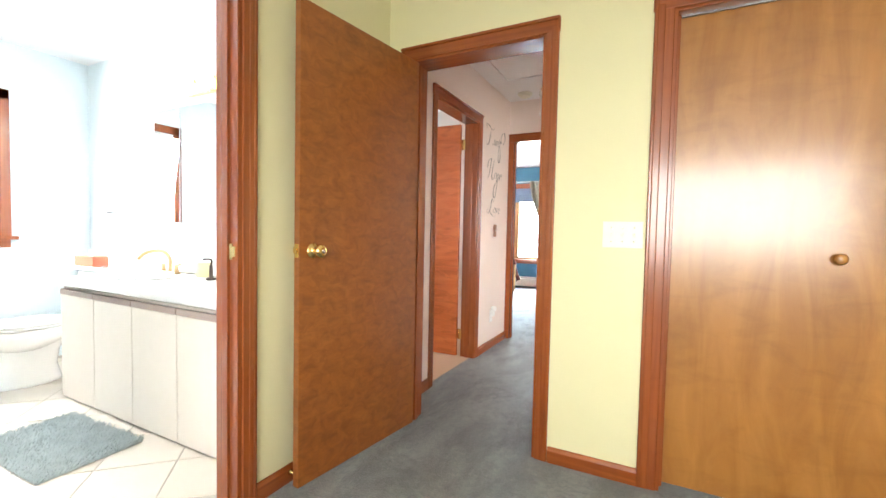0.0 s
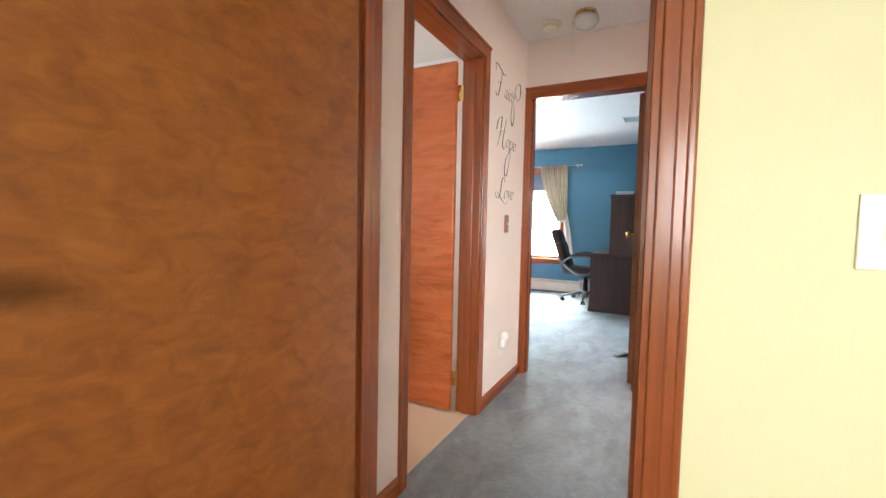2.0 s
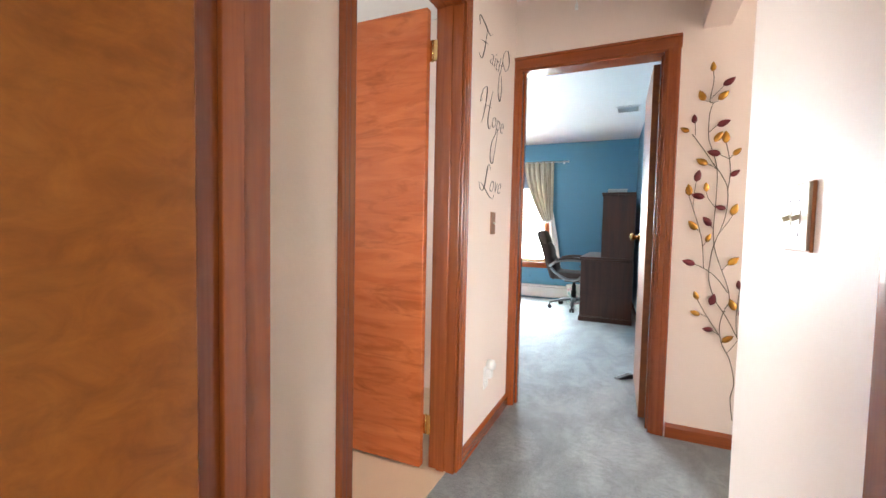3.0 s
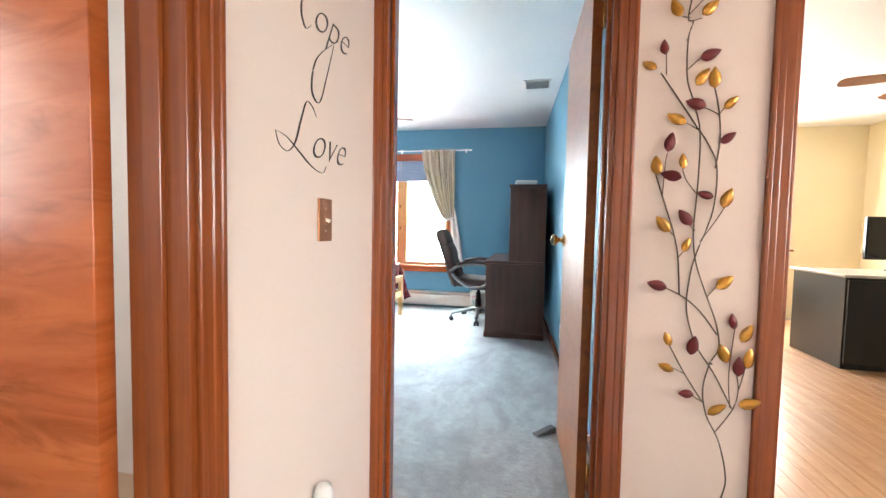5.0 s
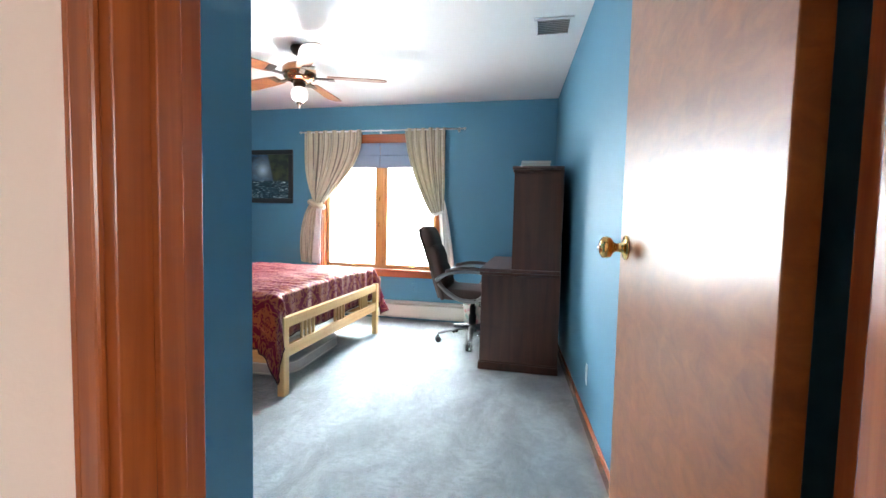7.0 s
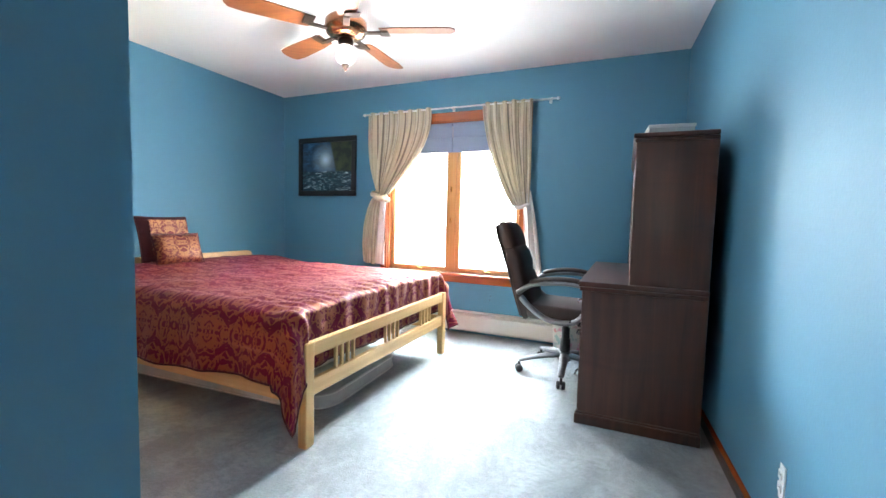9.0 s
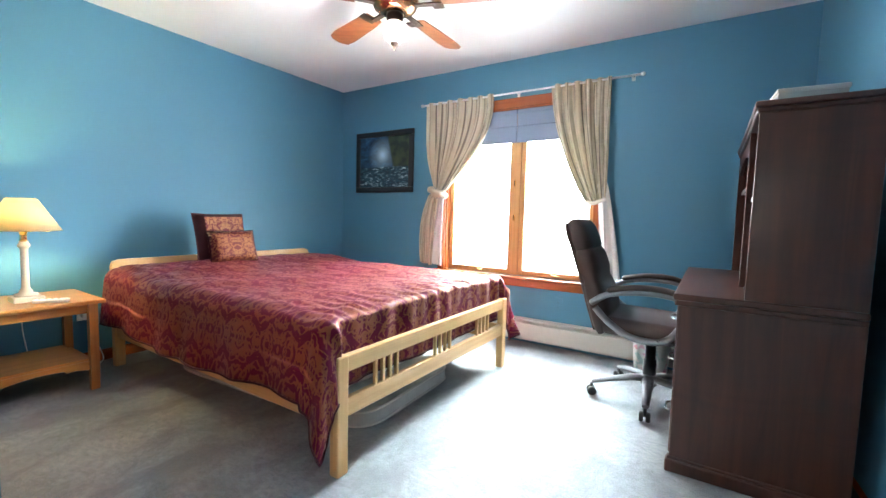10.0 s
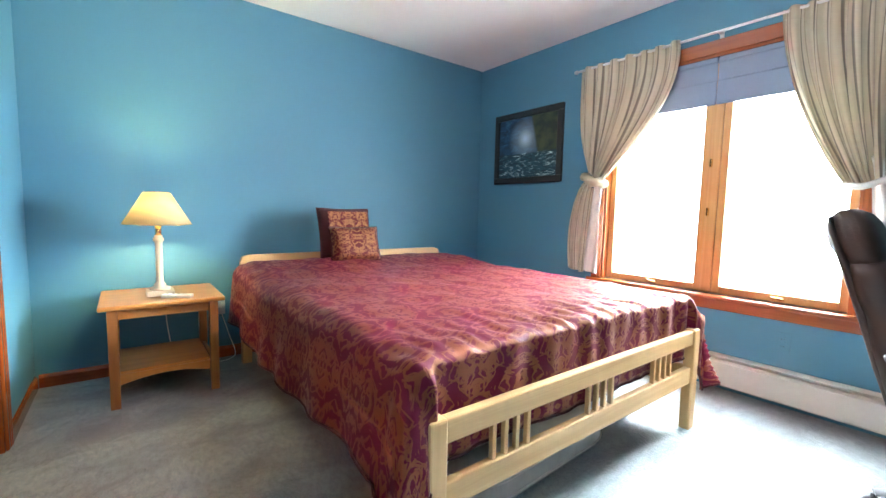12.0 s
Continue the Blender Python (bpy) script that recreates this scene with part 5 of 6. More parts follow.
part("top", box(HX0 - 0.015, HX1, DY0 - 7.58 - 0.012, DY1 - 7.58 + 0.012, 0.735, 0.760, 0.007), WALNY, hutch)
part("top_moulding", box(HX0 - 0.008, HX1 + 0.001, DY0 - 7.58 - 0.007, DY1 - 7.58 + 0.007, 0.715, 0.736, 0.007), WALNY, hutch)
part("back_panel", box(HX1 - 0.012, HX1 - 0.002, DY0 - 7.58 + 0.02, DY1 - 7.58 - 0.02, 0.001, 0.735), WALN, hutch)
part("shelf", box(HX0 + 0.02, HX1 - 0.012, DY0 - 7.58 + 0.02, 7.36 - 7.58, 0.40, 0.42, 0.002), WALNY, hutch)
part("shelf", box(HX0 + 0.02, HX1 - 0.012, 7.38 - 7.58, DY1 - 7.58 - 0.02, 0.48, 0.50, 0.002), WALNY, hutch)
part("arched_valance", extrude([(7.38 - 7.58, 0.71), (DY1 - 7.6, 0.71)] + [(DY1 - 7.6 - (DY1 - 7.40) * k / 12, 0.60 + 0.05 * math.sin(math.pi * k / 12)) for k in range(13)], "x", HX0 + 0.004, HX0 + 0.022), WALNY, hutch)
e = thing("storage_box", (-0.56, 7.10, 1.534), "flat pale grey box lying on top of the hutch", "box", 4)
part("box_body", box(-0.10, 0.10, -0.12, 0.12, 0, 0.028, 0.003), plain("grey_card", (0.45, 0.44, 0.42), 0.7), e)
part("lid", box(-0.104, 0.104, -0.124, 0.124, 0.026, 0.042, 0.003), plain("pale_card", (0.60, 0.59, 0.56), 0.7), e)
e = thing("computer_mouse", (-0.66, 7.24, 0.772), "small black mouse lying on the desk", "mouse", 80)
part("shell", smooth(box(-0.05, 0.05, -0.028, 0.028, 0, 0.032, 0.013, 4)), BLACK, e)

# ---- office chair ----
LEATH = plain("dark_brown_leather", (0.036, 0.016, 0.011), 0.5, 0, 0.35, 25, 0.35)
SILV = plain("silver_painted_nylon", (0.20, 0.20, 0.21), 0.3, 0.6, 0.1, 30)
chair = thing("office_chair", (-1.09, 7.69, 0), "dark brown leather office chair with silver arms", "chair", 2)
for k in range(5):
    a = -88 + 72 * k
    m = pose(0, 0, 0, 0, 0, a)
    leg = bmesh.new()
    add_tube(leg, [m @ Vector(p) for p in ((0.02, 0, 0.135), (0.12, 0, 0.128), (0.24, 0, 0.105), (0.325, 0, 0.082))], [0.034, 0.030, 0.024, 0.018], 10, 0.62)
    lg = part("base_leg", leg, SILV, chair, "silver star-base leg")
    cs = bmesh.new()
    for dy in (-0.017, 0.017):
        add_lathe(cs, [(0, -0.011), (0.022, -0.011), (0.027, -0.006), (0.027, 0.006), (0.022, 0.011), (0, 0.011)], m @ pose(0.325, dy, 0.0275, 90, 0, 0), 18)
    add_lathe(cs, [(0, 0.03), (0.009, 0.03), (0.009, 0.075), (0, 0.075)], m @ pose(0.325, 0, 0), 10)
    part("caster", cs, BLACK, lg, "black twin-wheel caster")
part("hub", lathe([(0, 0.09), (0.045, 0.095), (0.05, 0.13), (0.04, 0.16), (0, 0.16)]), SILV, chair)
part("gas_cover", lathe([(0, 0.15), (0.036, 0.15), (0.034, 0.25), (0.028, 0.25), (0.028, 0.33), (0.02, 0.33), (0.02, 0.40), (0, 0.40)]), BLACK, chair)
part("mechanism", box(-0.12, 0.10, -0.09, 0.09, 0.375, 0.415, 0.012), BLACK, chair)
part("tension_knob", lathe([(0, 0), (0.022, 0), (0.025, 0.01), (0.022, 0.05), (0, 0.052)], pose(0.10, 0.0, 0.35), 14), BLACK, chair)
part("lever", tube([(0, -0.05, 0.39), (0.02, -0.22, 0.385)], 0.006, 8), BLACK, chair)
seat = smooth(box(-0.26, 0.25, -0.26, 0.26, 0.412, 0.515, 0.045, 5))
for vv in seat.verts:
    vv.co.z += 0.018 * math.cos(vv.co.y * 5) - 0.02 * max(0.0, vv.co.x - 0.1) / 0.15
part("seat", seat, LEATH, chair)


def back_pad(prof, width, pad):
    """Padded back: side line of (x, z, half thickness), rounded across."""
    bm = bmesh.new()
    rings = []
    for x, z, th in prof:
        r = []
        for k in range(24):
            a = 2 * math.pi * k / 24
            ca, sa = math.cos(a), math.sin(a)
            r.append(bm.verts.new((x + th * (abs(ca) ** 0.6) * (1 if ca > 0 else -1), width * (abs(sa) ** 0.45) * (1 if sa > 0 else -1) * pad(z), z + 0.2 * th * ca)))
        rings.append(r)
    for a, b in zip(rings, rings[1:]):
        for k in range(24):
            bm.faces.new((a[k], a[(k + 1) % 24], b[(k + 1) % 24], b[k])).smooth = True
    bm.faces.new(rings[0])
    bm.faces.new(rings[-1])
    return bm


part("backrest", back_pad([(-0.25, 0.42, 0.02), (-0.255, 0.45, 0.045), (-0.265, 0.52, 0.06), (-0.29, 0.62, 0.068), (-0.315, 0.69, 0.058), (-0.325, 0.715, 0.05), (-0.345, 0.78, 0.066), (-0.37, 0.85, 0.066), (-0.385, 0.895, 0.05)], 0.255, lambda z: 1.0 - 0.12 * max(0, z - 0.6) / 0.3), LEATH, chair)
part("headrest", back_pad([(-0.385, 0.885, 0.045), (-0.395, 0.91, 0.062), (-0.42, 0.96, 0.072), (-0.44, 1.02, 0.066), (-0.45, 1.055, 0.05), (-0.452, 1.075, 0.02)], 0.215, lambda z: 1.0 - 0.2 * max(0, z - 0.98) / 0.1), LEATH, chair, "padded leather headrest")
part("back_shell", back_pad([(-0.29, 0.43, 0.012), (-0.325, 0.55, 0.02), (-0.37, 0.70, 0.02), (-0.43, 0.88, 0.02), (-0.475, 1.0, 0.015), (-0.485, 1.05, 0.006)], 0.22, lambda z: 1.0), LEATH, chair)
for y in (-0.30, 0.30):
    arm = part("arm_frame", tube(bent([(-0.30, y * 0.92, 0.60), (-0.20, y, 0.665), (-0.02, y, 0.690), (0.13, y, 0.675), (0.185, y, 0.62), (0.15, y, 0.53), (0.07, y, 0.440), (-0.08, y * 0.97, 0.435), (-0.20, y * 0.95, 0.50), (-0.28, y * 0.92, 0.575)], 6), 0.025, 10, 0.7), SILV, chair, "silver looped armrest frame")
    part("arm_pad", tube(bent([(-0.22, y, 0.682), (-0.08, y, 0.712), (0.06, y, 0.712), (0.165, y, 0.685)], 6), [0.012] + [0.032] * 17 + [0.014], 12, 0.55), LEATH, arm, "brown leather arm pad")
    part("arm_bolt", lathe([(0, 0), (0.009, 0), (0.007, 0.006), (0, 0.007)], pose(0.05, y + (0.018 if y > 0 else -0.018), 0.447, -90 if y > 0 else 90, 0, 0), 10), BLACK, arm)

BINM, bt, bpn = mat("floral_bin_plastic")
bt.links.new(ramp(bt, noise_of(bt, coords(bt), 9, 2, 0.5, 1.0), [(0.38, (0.45, 0.62, 0.58)), (0.45, (0.80, 0.78, 0.72)), (0.56, (0.82, 0.80, 0.75)), (0.62, (0.75, 0.30, 0.42)), (0.72, (0.80, 0.60, 0.22))]), bpn.inputs["Base Color"])
e = thing("waste_bin", (-1.13, 8.14, 0), "small white waste bin with coloured floral print", "waste bin")
part("bucket", lathe([(0, 0.004), (0.095, 0.004), (0.10, 0.012), (0.122, 0.26), (0.126, 0.268), (0.122, 0.272), (0.115, 0.262), (0.094, 0.015), (0, 0.015)], None, 32), BINM, e)

# ---- bathroom ----
LAMIN = plain("cream_laminate", (0.78, 0.70, 0.62), 0.4, 0, 0.04, 15, 0.02)
PULL = plain("taupe_pull_strip", (0.36, 0.26, 0.22), 0.4)
PORC = plain("white_porcelain", (0.88, 0.88, 0.87), 0.12, 0, 0.03, 10, 0.0, 0.5)
CULT = plain("white_cultured_marble", (0.86, 0.85, 0.83), 0.18, 0, 0.06, 6, 0.0, 0.4)
van = thing("vanity_cabinet", (-2.03, 1.56, 0), "cream laminate bathroom vanity with four flat doors", "cabinet")
part("carcass", box(-0.925, 0.85, -0.275, 0.295, 0.05, 0.70, 0.002), LAMIN, van)
part("toe_kick", box(-0.90, 0.84, -0.22, 0.29, 0.0, 0.05), PULL, van)
for k in range(4):
    x = -0.905 + k * 0.402
    d = part("door", box(x, x + 0.398, -0.297, -0.277, 0.02, 0.655, 0.002), LAMIN, van)
    part("finger_pull", box(x, x + 0.398, -0.302, -0.278, 0.657, 0.690, 0.004), PULL, d, "taupe finger-pull strip")
part("filler", box(0.706, 0.85, -0.295, -0.277, 0.035, 0.69, 0.002), LAMIN, van)
top = thing("countertop", (-2.03, 1.56, 0.70), "white cultured marble countertop with oval basin", "countertop")
part("slab", box(-0.94, 0.86, -0.325, 0.298, 0.018, 0.062, 0.008), CULT, top)
part("backsplash", box(-0.94, 0.86, 0.278, 0.299, 0.062, 0.16, 0.004), CULT, top)
part("basin_rim", lathe([(0.20, 0.0), (0.212, 0.006), (0.20, 0.010), (0.185, 0.004)], pose(-0.55, -0.01, 0.060) @ Matrix.Diagonal((1.15, 0.8, 1, 1)), 40), CULT, top)
part("basin", lathe([(0.19, 0.004), (0.15, 0.0025), (0.0, 0.0015)], pose(-0.55, -0.01, 0.061) @ Matrix.Diagonal((1.15, 0.8, 1, 1)), 40), PORC, top)
BRNZ = plain("brushed_gold", (0.62, 0.42, 0.22), 0.28, 0.9)
f = thing("faucet", (-2.67, 1.765, 0.762), "brushed gold gooseneck bathroom faucet with lever handles", "faucet")
part("base", box(-0.09, 0.09, -0.025, 0.025, 0, 0.014, 0.006), BRNZ, f)
part("spout", tube(bent([(0, 0, 0.01), (0, 0.0, 0.10), (-0.02, -0.04, 0.155), (-0.06, -0.12, 0.145), (-0.075, -0.165, 0.10)], 8), 0.012, 12), BRNZ, f)
for x in (-0.075, 0.075):
    h = part("handle_stem", lathe([(0, 0.01), (0.018, 0.012), (0.012, 0.04), (0.014, 0.06), (0, 0.065)], pose(x, 0, 0), 14), BRNZ, f)
    part("lever", tube([(x, 0, 0.058), (x * 1.9, -0.01, 0.07)], [0.007, 0.005], 8), BRNZ, h)
e = thing("tissue_box", (-3.50, 1.66, 0.7755), "terracotta-coloured tissue box on the toilet tank", "tissue box", 6)
part("carton", box(-0.11, 0.11, -0.055, 0.055, 0, 0.075, 0.004), plain("terracotta_card", (0.52, 0.15, 0.08), 0.6), e)
part("tissue", extrude([(-0.03, 0.07), (0.03, 0.07), (0.045, 0.115), (0.01, 0.10), (-0.02, 0.125)], "y", -0.006, 0.006), WPLAS, e)
e = thing("soap_dispenser", (-2.12, 1.70, 0.7622), "small bronze soap dispenser by the basin", "soap dispenser")
part("bottle", lathe([(0, 0), (0.03, 0), (0.032, 0.008), (0.012, 0.014), (0.010, 0.09), (0, 0.09)], None, 16), DKBRZ, e)
part("pump", tube(bent([(0, 0, 0.09), (0, 0, 0.125), (-0.05, -0.02, 0.125)], 4), 0.006, 8), DKBRZ, e)
e = thing("candle_jar", (-2.30, 1.77, 0.7622), "pale yellow candle jar on the vanity", "candle")
part("jar", lathe([(0, 0), (0.042, 0), (0.045, 0.005), (0.045, 0.09), (0.04, 0.095), (0, 0.092)], None, 20), plain("yellow_wax", (0.78, 0.66, 0.34), 0.35), e)
MIRR = plain("mirror_silver", (0.92, 0.93, 0.93), 0.02, 1.0, 0.0, 5, 0.0)
mc = thing("mirror_cabinet", (-1.95, 1.86, 1.115), "mirrored bathroom medicine cabinet with three doors", "mirror cabinet")
part("cabinet_body", box(-0.86, 0.70, -0.10, -0.001, 0, 0.77, 0.002), WPLAS, mc)
for a, b in ((-0.86, -0.56), (-0.555, 0.10), (0.105, 0.70)):
    d = part("mirror_door", box(a + 0.002, b - 0.002, -0.118, -0.103, 0.0, 0.77, 0.002), MIRR, mc, "mirror glass door")
    part("edge_trim", box(a + 0.002, b - 0.002, -0.119, -0.102, 0.77, 0.782, 0.002), STEEL, d)
lb = thing("vanity_light", (-1.95, 1.86, 2.03), "brass vanity light bar with round lit bulbs", "wall light")
part("bar", box(-0.62, 0.62, -0.045, -0.001, -0.05, 0.05, 0.008), BRASS, lb)
GLB = glowing("lit_globe_bulb", (1.0, 0.93, 0.82), 6.0)
for k in range(6):
    part("globe_bulb", lathe([(0, 0), (0.02, 0.004), (0.045, 0.03), (0.05, 0.055), (0.04, 0.085), (0, 0.105)], pose(-0.525 + k * 0.21, -0.045, 0, 90, 0, 0), 18), GLB, lb, "lit frosted globe bulb")
area_lamp("vanity_lamp", (-1.95, 1.70, 2.03), (-2.0, 0.4, 0.9), 1.2, 0.1, 14, (1.0, 0.92, 0.82))
tb = thing("towel_bar", (-3.25, 1.86, 1.19), "brushed nickel towel bar on the bathroom wall", "towel bar")
part("bar", tube([(-0.32, -0.06, 0), (0.32, -0.06, 0)], 0.008, 10), STEEL, tb)
for x in (-0.32, 0.32):
    part("post", lathe([(0, 0), (0.024, 0), (0.02, 0.01), (0.011, 0.03), (0.012, 0.07), (0, 0.072)], pose(x, 0, 0, 90, 0, 0), 14), STEEL, tb)
to = thing("toilet", (-3.42, 1.42, 0), "white porcelain toilet beside the vanity", "toilet")
part("pedestal", lathe([(0, 0), (0.13, 0), (0.12, 0.03), (0.105, 0.12), (0.115, 0.22), (0.15, 0.30), (0.18, 0.36), (0.0, 0.36)], pose(0, -0.16, 0) @ Matrix.Diagonal((1, 1.45, 1, 1)), 32), PORC, to)
part("bowl", lathe([(0.12, 0.24), (0.18, 0.32), (0.19, 0.385), (0.175, 0.395), (0.13, 0.39), (0.0, 0.30)], pose(0, -0.17, 0) @ Matrix.Diagonal((1, 1.3, 1, 1)), 32), PORC, to)
part("seat", lathe([(0.0, 0.395), (0.185, 0.395), (0.195, 0.403), (0.19, 0.412), (0.0, 0.412)], pose(0, -0.17, 0) @ Matrix.Diagonal((1, 1.28, 1, 1)), 32), PORC, to)
part("lid", lathe([(0.0, 0.414), (0.19, 0.414), (0.197, 0.422), (0.185, 0.434), (0.0, 0.437)], pose(0, -0.165, 0) @ Matrix.Diagonal((1, 1.27, 1, 1)), 32), PORC, to)
part("tank", box(-0.22, 0.22, 0.20, 0.40, 0.38, 0.74, 0.025, 3), PORC, to)
part("tank_lid", box(-0.235, 0.235, 0.185, 0.41, 0.74, 0.775, 0.012, 3), PORC, to)
part("flush_lever", tube([(-0.16, 0.195, 0.67), (-0.16, 0.175, 0.67), (-0.08, 0.172, 0.66)], 0.007, 8), STEEL, to)
bw = thing("bathroom_window", (-4.0, 1.11, 0), "stained wood bathroom window with a pale roller shade", "window", kind="structure")
for y in (0.18, -0.255):
    part("casing", box(0, 0.018, y, y + 0.075, 0.985, 2.075, 0.004), TRIM, bw)
part("head_casing", box(0, 0.018, -0.255, 0.255, 2.0, 2.076, 0.004), TRIMY, bw)
part("window_sill", box(-0.10, 0.055, -0.285, 0.285, 0.965, 0.99, 0.005), TRIMY, bw)
part("apron", box(0, 0.016, -0.25, 0.25, 0.905, 0.965, 0.004), TRIMY, bw)
part("meeting_rail", box(-0.07, -0.03, -0.18, 0.18, 1.47, 1.52, 0.004), TRIMY, bw)
part("shade", box(-0.022, -0.016, -0.175, 0.175, 1.72, 1.99, 0.001), WPLAS, bw, "pale roller shade")
RUGM, rt, rp = mat("pale_blue_shag")
rv = coords(rt)
rt.links.new(mixed(rt, noise_of(rt, rv, 14, 5, 0.7), (0.30, 0.37, 0.39), (0.72, 0.76, 0.76)), rp.inputs["Base Color"])
rp.inputs["Roughness"].default_value = 0.95
rug = thing("bath_rug", (-2.22, 0.985, 0.011), "grey-blue shaggy bath rug on the tiles", "rug", 2)
part("backing", box(-0.335, 0.325, -0.21, 0.20, 0, 0.010, 0.004), RUGM, rug)
rnd = random.Random(5)
verts, faces = [], []
for k in range(9000):
    x, y = rnd.uniform(-0.34, 0.33), rnd.uniform(-0.215, 0.205)
    a, h = rnd.uniform(0, 6.28), rnd.uniform(0.012, 0.026)
    lx, ly = 0.016 * math.cos(a * 1.7), 0.016 * math.sin(a * 1.7)
    dx, dy = 0.0022 * math.cos(a), 0.0022 * math.sin(a)
    n = len(verts)
    verts += [(x - dx, y - dy, 0.008), (x + dx, y + dy, 0.008), (x + lx, y + ly, 0.008 + h)]
    faces.append((n, n + 1, n + 2))
me = bpy.data.meshes.new("pile")
me.from_pydata(verts, [], faces)
me.materials.append(RUGM)
pile = new("pile", me)
pile.parent = rug
tagged(pile, "shaggy pile", kind="stuff")

e = thing("strike_plate", (-1.09, 1.080, 1.0), "brass strike plate on the bathroom door jamb", "strike plate")
part("cover", box(-0.03, 0.03, -0.004, 0.0, -0.03, 0.03, 0.001), BRASS, e)
part("lip", box(0.028, 0.045, -0.004, 0.006, -0.02, 0.02, 0.002), BRASS, e)

# ---- side room ----
VINYL = paint("tan_vinyl", (0.62, 0.46, 0.32), 0.4, 20, 0.12, 0.05)
tagged(mesh_ob("floor_side_room", box(-2.78, -1.075, 1.98, 4.2, 0.0005, 0.005), VINYL), "tan vinyl floor of the side room", "floor", kind="structure")

# ---- dining room beyond the passage ----
EBON = plain("black_painted_wood", (0.018, 0.016, 0.016), 0.4, 0, 0.3, 20)
cab = thing("sideboard", (2.55, 7.05, 0.02), "black painted sideboard with pale top", "cabinet")
part("body", box(-0.58, 0.58, -0.38, 0.30, 0.0, 0.74, 0.004), EBON, cab)
part("top", box(-0.60, 0.60, -0.40, 0.32, 0.74, 0.765, 0.005), plain("pale_stone_top", (0.55, 0.52, 0.48), 0.2), cab)
for x in (-0.57, 0.01):
    d = part("door", box(x, x + 0.56, -0.40, -0.381, 0.05, 0.72, 0.004), EBON, cab)
    part("handle", lathe([(0, 0), (0.012, 0), (0.014, 0.015), (0, 0.02)], pose(x + 0.28, -0.40, 0.4, 90, 0, 0), 12), STEEL, d)
tv = thing("television", (2.75, 7.15, 0.785), "black flat television on the sideboard", "television")
part("screen", box(-0.36, 0.36, -0.02, 0.02, 0.10, 0.48, 0.008), plain("black_glass", (0.01, 0.01, 0.012), 0.1), tv)
part("stand", box(-0.15, 0.15, -0.08, 0.08, 0.0, 0.015, 0.004), EBON, tv)
part("neck", box(-0.03, 0.03, -0.01, 0.03, 0.012, 0.13, 0.004), EBON, tv)
wc = thing("dining_chair", (2.62, 6.42, 0.02), "white painted cross-back dining chair", "chair", 180)
part("seat", box(-0.21, 0.21, -0.20, 0.20, 0.43, 0.46, 0.008), WPLAS, wc)
for x in (-0.19, 0.16):
    part("leg", box(x, x + 0.03, 0.16, 0.19, 0, 0.43, 0.004), WPLAS, wc)
    part("back_leg", tube([(x + 0.015, -0.18, 0), (x + 0.015, -0.185, 0.45), (x + 0.015, -0.25, 0.86)], 0.016, 8), WPLAS, wc)
part("top_rail", tube(bent([(-0.19, -0.25, 0.86), (0, -0.275, 0.885), (0.19, -0.25, 0.86)], 6), 0.02, 8), WPLAS, wc)
for s in (-1, 1):
    part("cross_rail", tube([(-0.175 * s, -0.20, 0.52), (0.175 * s, -0.25, 0.83)], 0.011, 8), WPLAS, wc)
ceiling_fan((2.35, 6.3, 2.44), "dark bronze dining room ceiling fan", False)
dw = thing("dining_window", (1.9, 8.9, 0), "stained wood dining room window", "window", kind="structure")
for x in (-0.82, 0.745):
    part("casing", box(x, x + 0.075, -0.018, 0, 0.90, 2.17, 0.004), TRIM, dw)
part("head_casing", box(-0.82, 0.82, -0.018, 0, 2.095, 2.17, 0.004), TRIMH, dw)
part("window_sill", box(-0.86, 0.86, -0.05, 0.08, 0.875, 0.90, 0.005), TRIMH, dw)
part("mullion", box(-0.03, 0.03, 0.03, 0.08, 0.90, 2.10, 0.004), TRIM, dw)

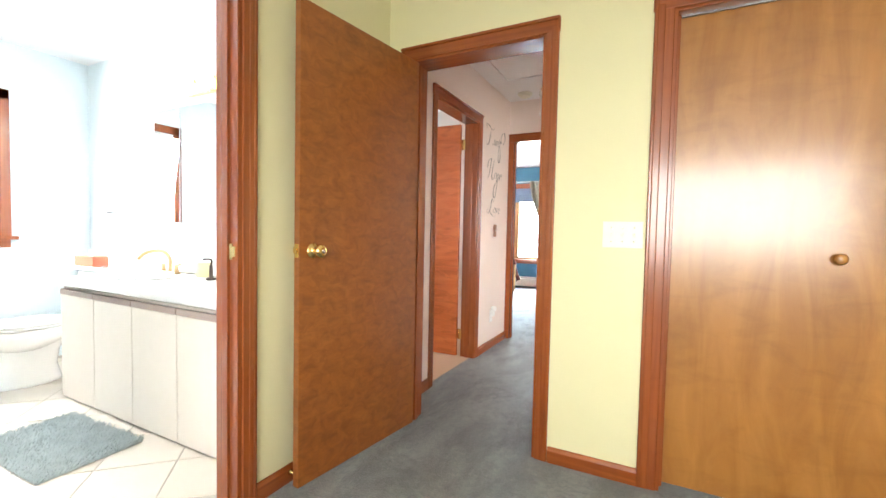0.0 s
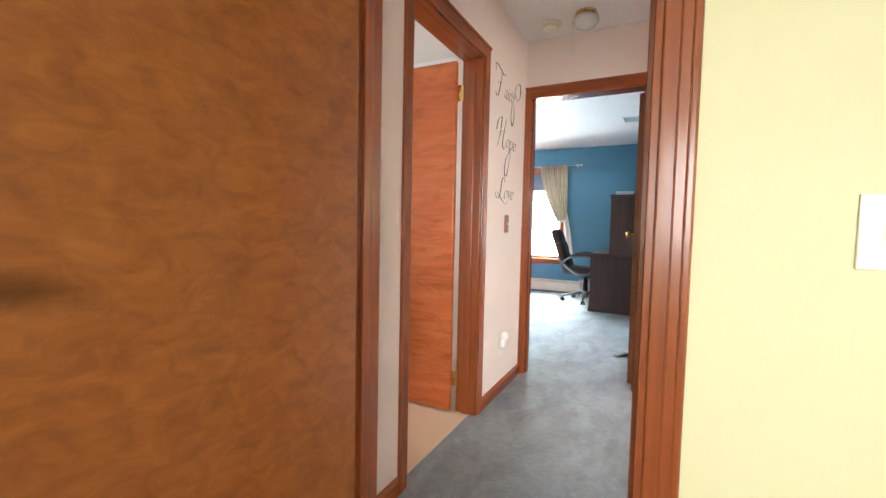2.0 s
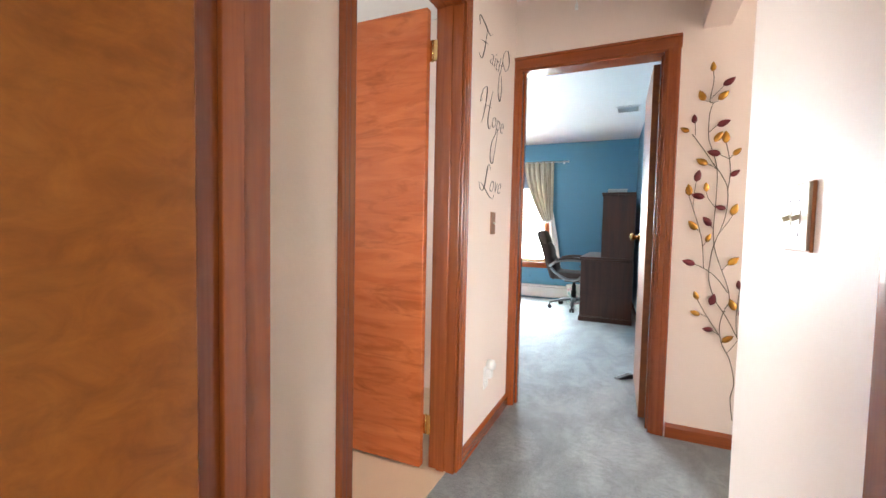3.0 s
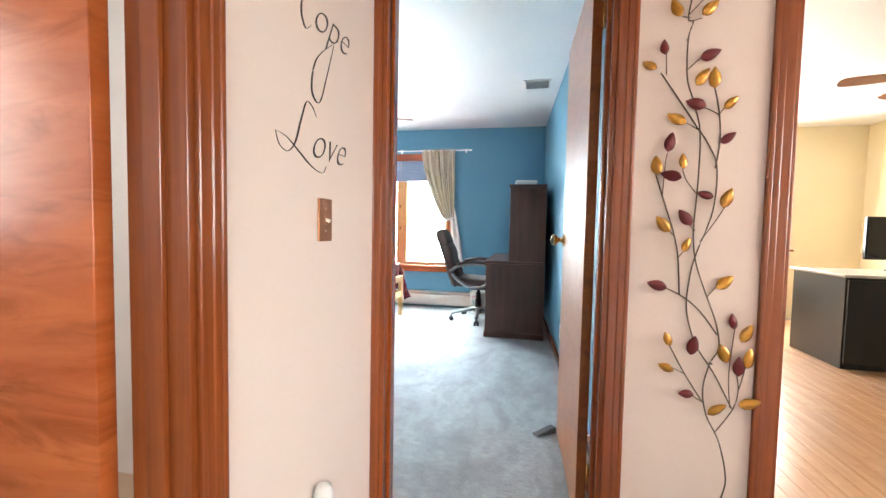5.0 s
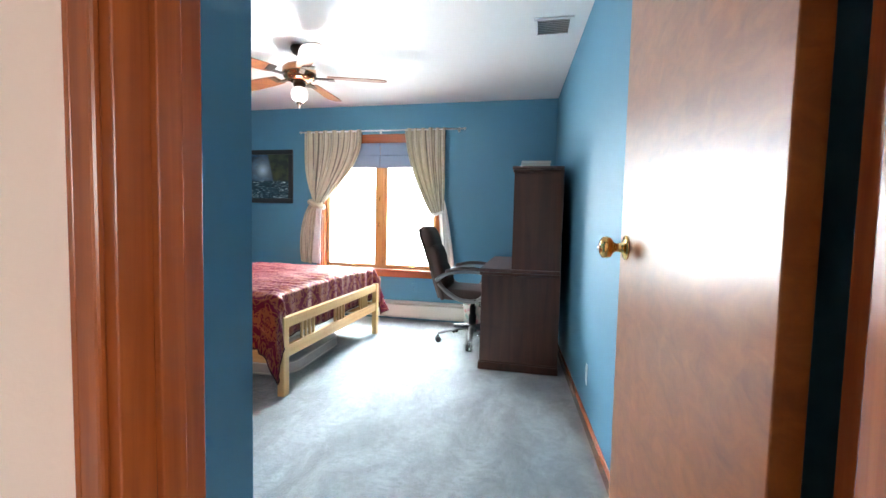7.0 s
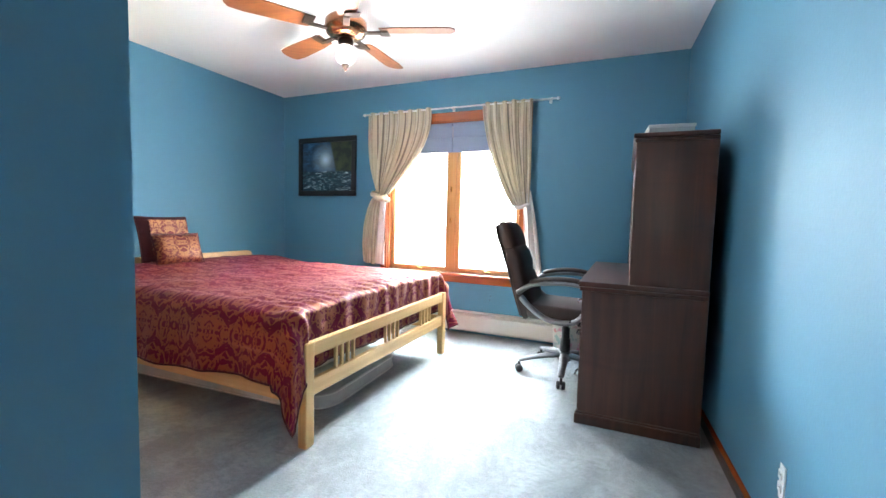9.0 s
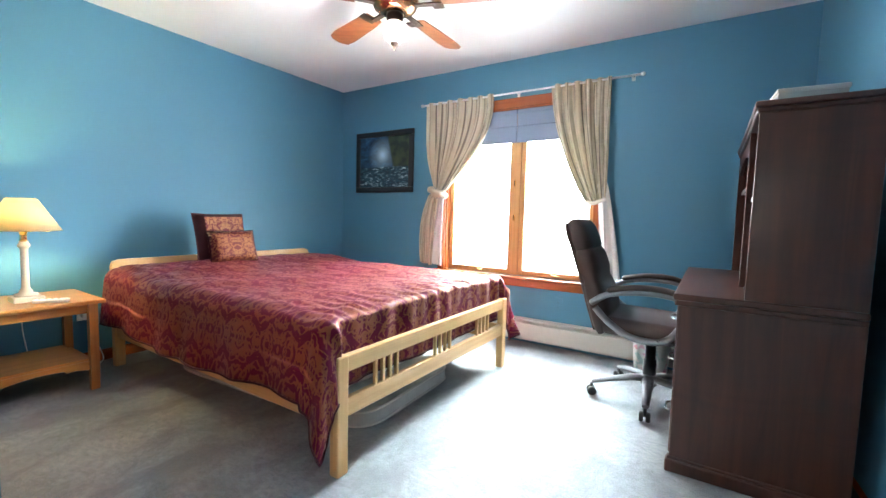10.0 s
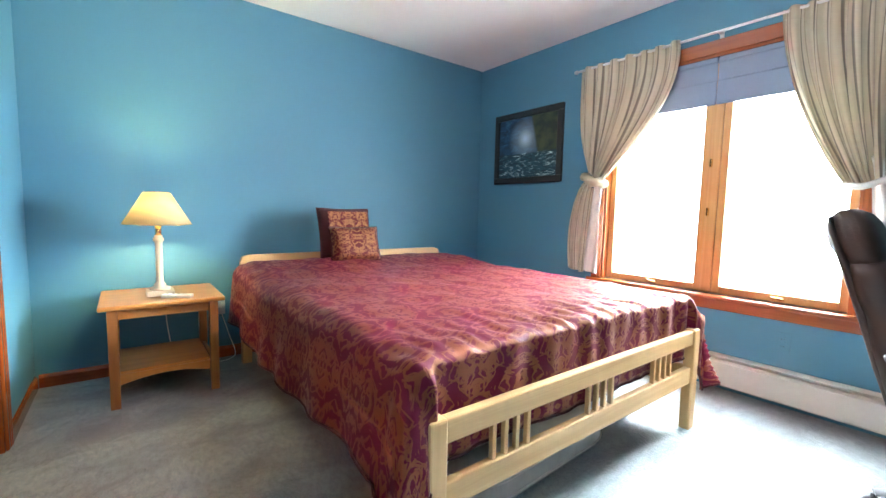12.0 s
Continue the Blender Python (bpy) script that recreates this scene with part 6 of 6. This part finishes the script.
# ---- tiles and planks ----
GROUT = plain("pale_grout", (0.52, 0.47, 0.41), 0.8)
bf = tagged(mesh_ob("floor_bathroom", box(-4.0, -1.07, -0.9, 1.86, 0.0005, 0.006), GROUT), "pale stone-look tiled bathroom floor", "floor", kind="structure")
TILE, tt, tp = mat("pale_stone_tile")
inf = tt.nodes.new("ShaderNodeObjectInfo")
stone = mixed(tt, noise_of(tt, coords(tt), 6, 6, 0.6, 0.6), (0.55, 0.48, 0.40), (0.74, 0.67, 0.58))
tt.links.new(mixed(tt, inf.outputs["Random"], stone, (0.64, 0.57, 0.49)), tp.inputs["Base Color"])
tp.inputs["Roughness"].default_value = 0.3
tile_bm = box(-0.158, 0.158, -0.158, 0.158, 0.0, 0.005, 0.0015, 1)
tile_me = bpy.data.meshes.new("tile")
tile_bm.to_mesh(tile_me)
tile_bm.free()
tile_me.materials.append(TILE)
for i in range(-14, 15):
    for j in range(-14, 15):
        cx, cy = -2.5 + (i - j) * 0.2277, 0.5 + (i + j) * 0.2277
        if -3.95 < cx < -1.30 and -0.80 < cy < 1.75:
            o = new("tile", tile_me)
            o.parent = bf
            o.matrix_basis = pose(cx, cy, 0.005, 0, 0, 45)
PLANK = wood("pinkish_oak_floor", (0.46, 0.24, 0.13), (0.60, 0.36, 0.21), (20, 1.2, 20), 0.2, 0.25, 0.3)
df = tagged(mesh_ob("floor_dining", box(0.0, 3.5, 4.24, 8.9, 0.0005, 0.006), EBON), "pinkish oak plank dining room floor", "floor", kind="structure")
plank_me = []
for ln in (0.3, 0.9, 0.6, 1.2):
    b = box(-0.0405, 0.0405, -ln / 2 + 0.001, ln / 2 - 0.001, 0, 0.013, 0.001, 1)
    m2 = bpy.data.meshes.new("plank")
    b.to_mesh(m2)
    b.free()
    m2.materials.append(PLANK)
    plank_me.append((ln, m2))
rnd = random.Random(3)
for i in range(42):
    y = 4.245
    x = 0.045 + i * 0.0825
    k = rnd.randrange(4)
    while y < 8.8 and x < 3.46:
        ln, m2 = plank_me[k % 4]
        k += 1
        if y + ln > 8.89:
            ln, m2 = plank_me[0]
        if y + ln > 8.89:
            break
        o = new("plank", m2)
        o.parent = df
        o.matrix_basis = pose(x, y + ln / 2, 0.006)
        y += ln
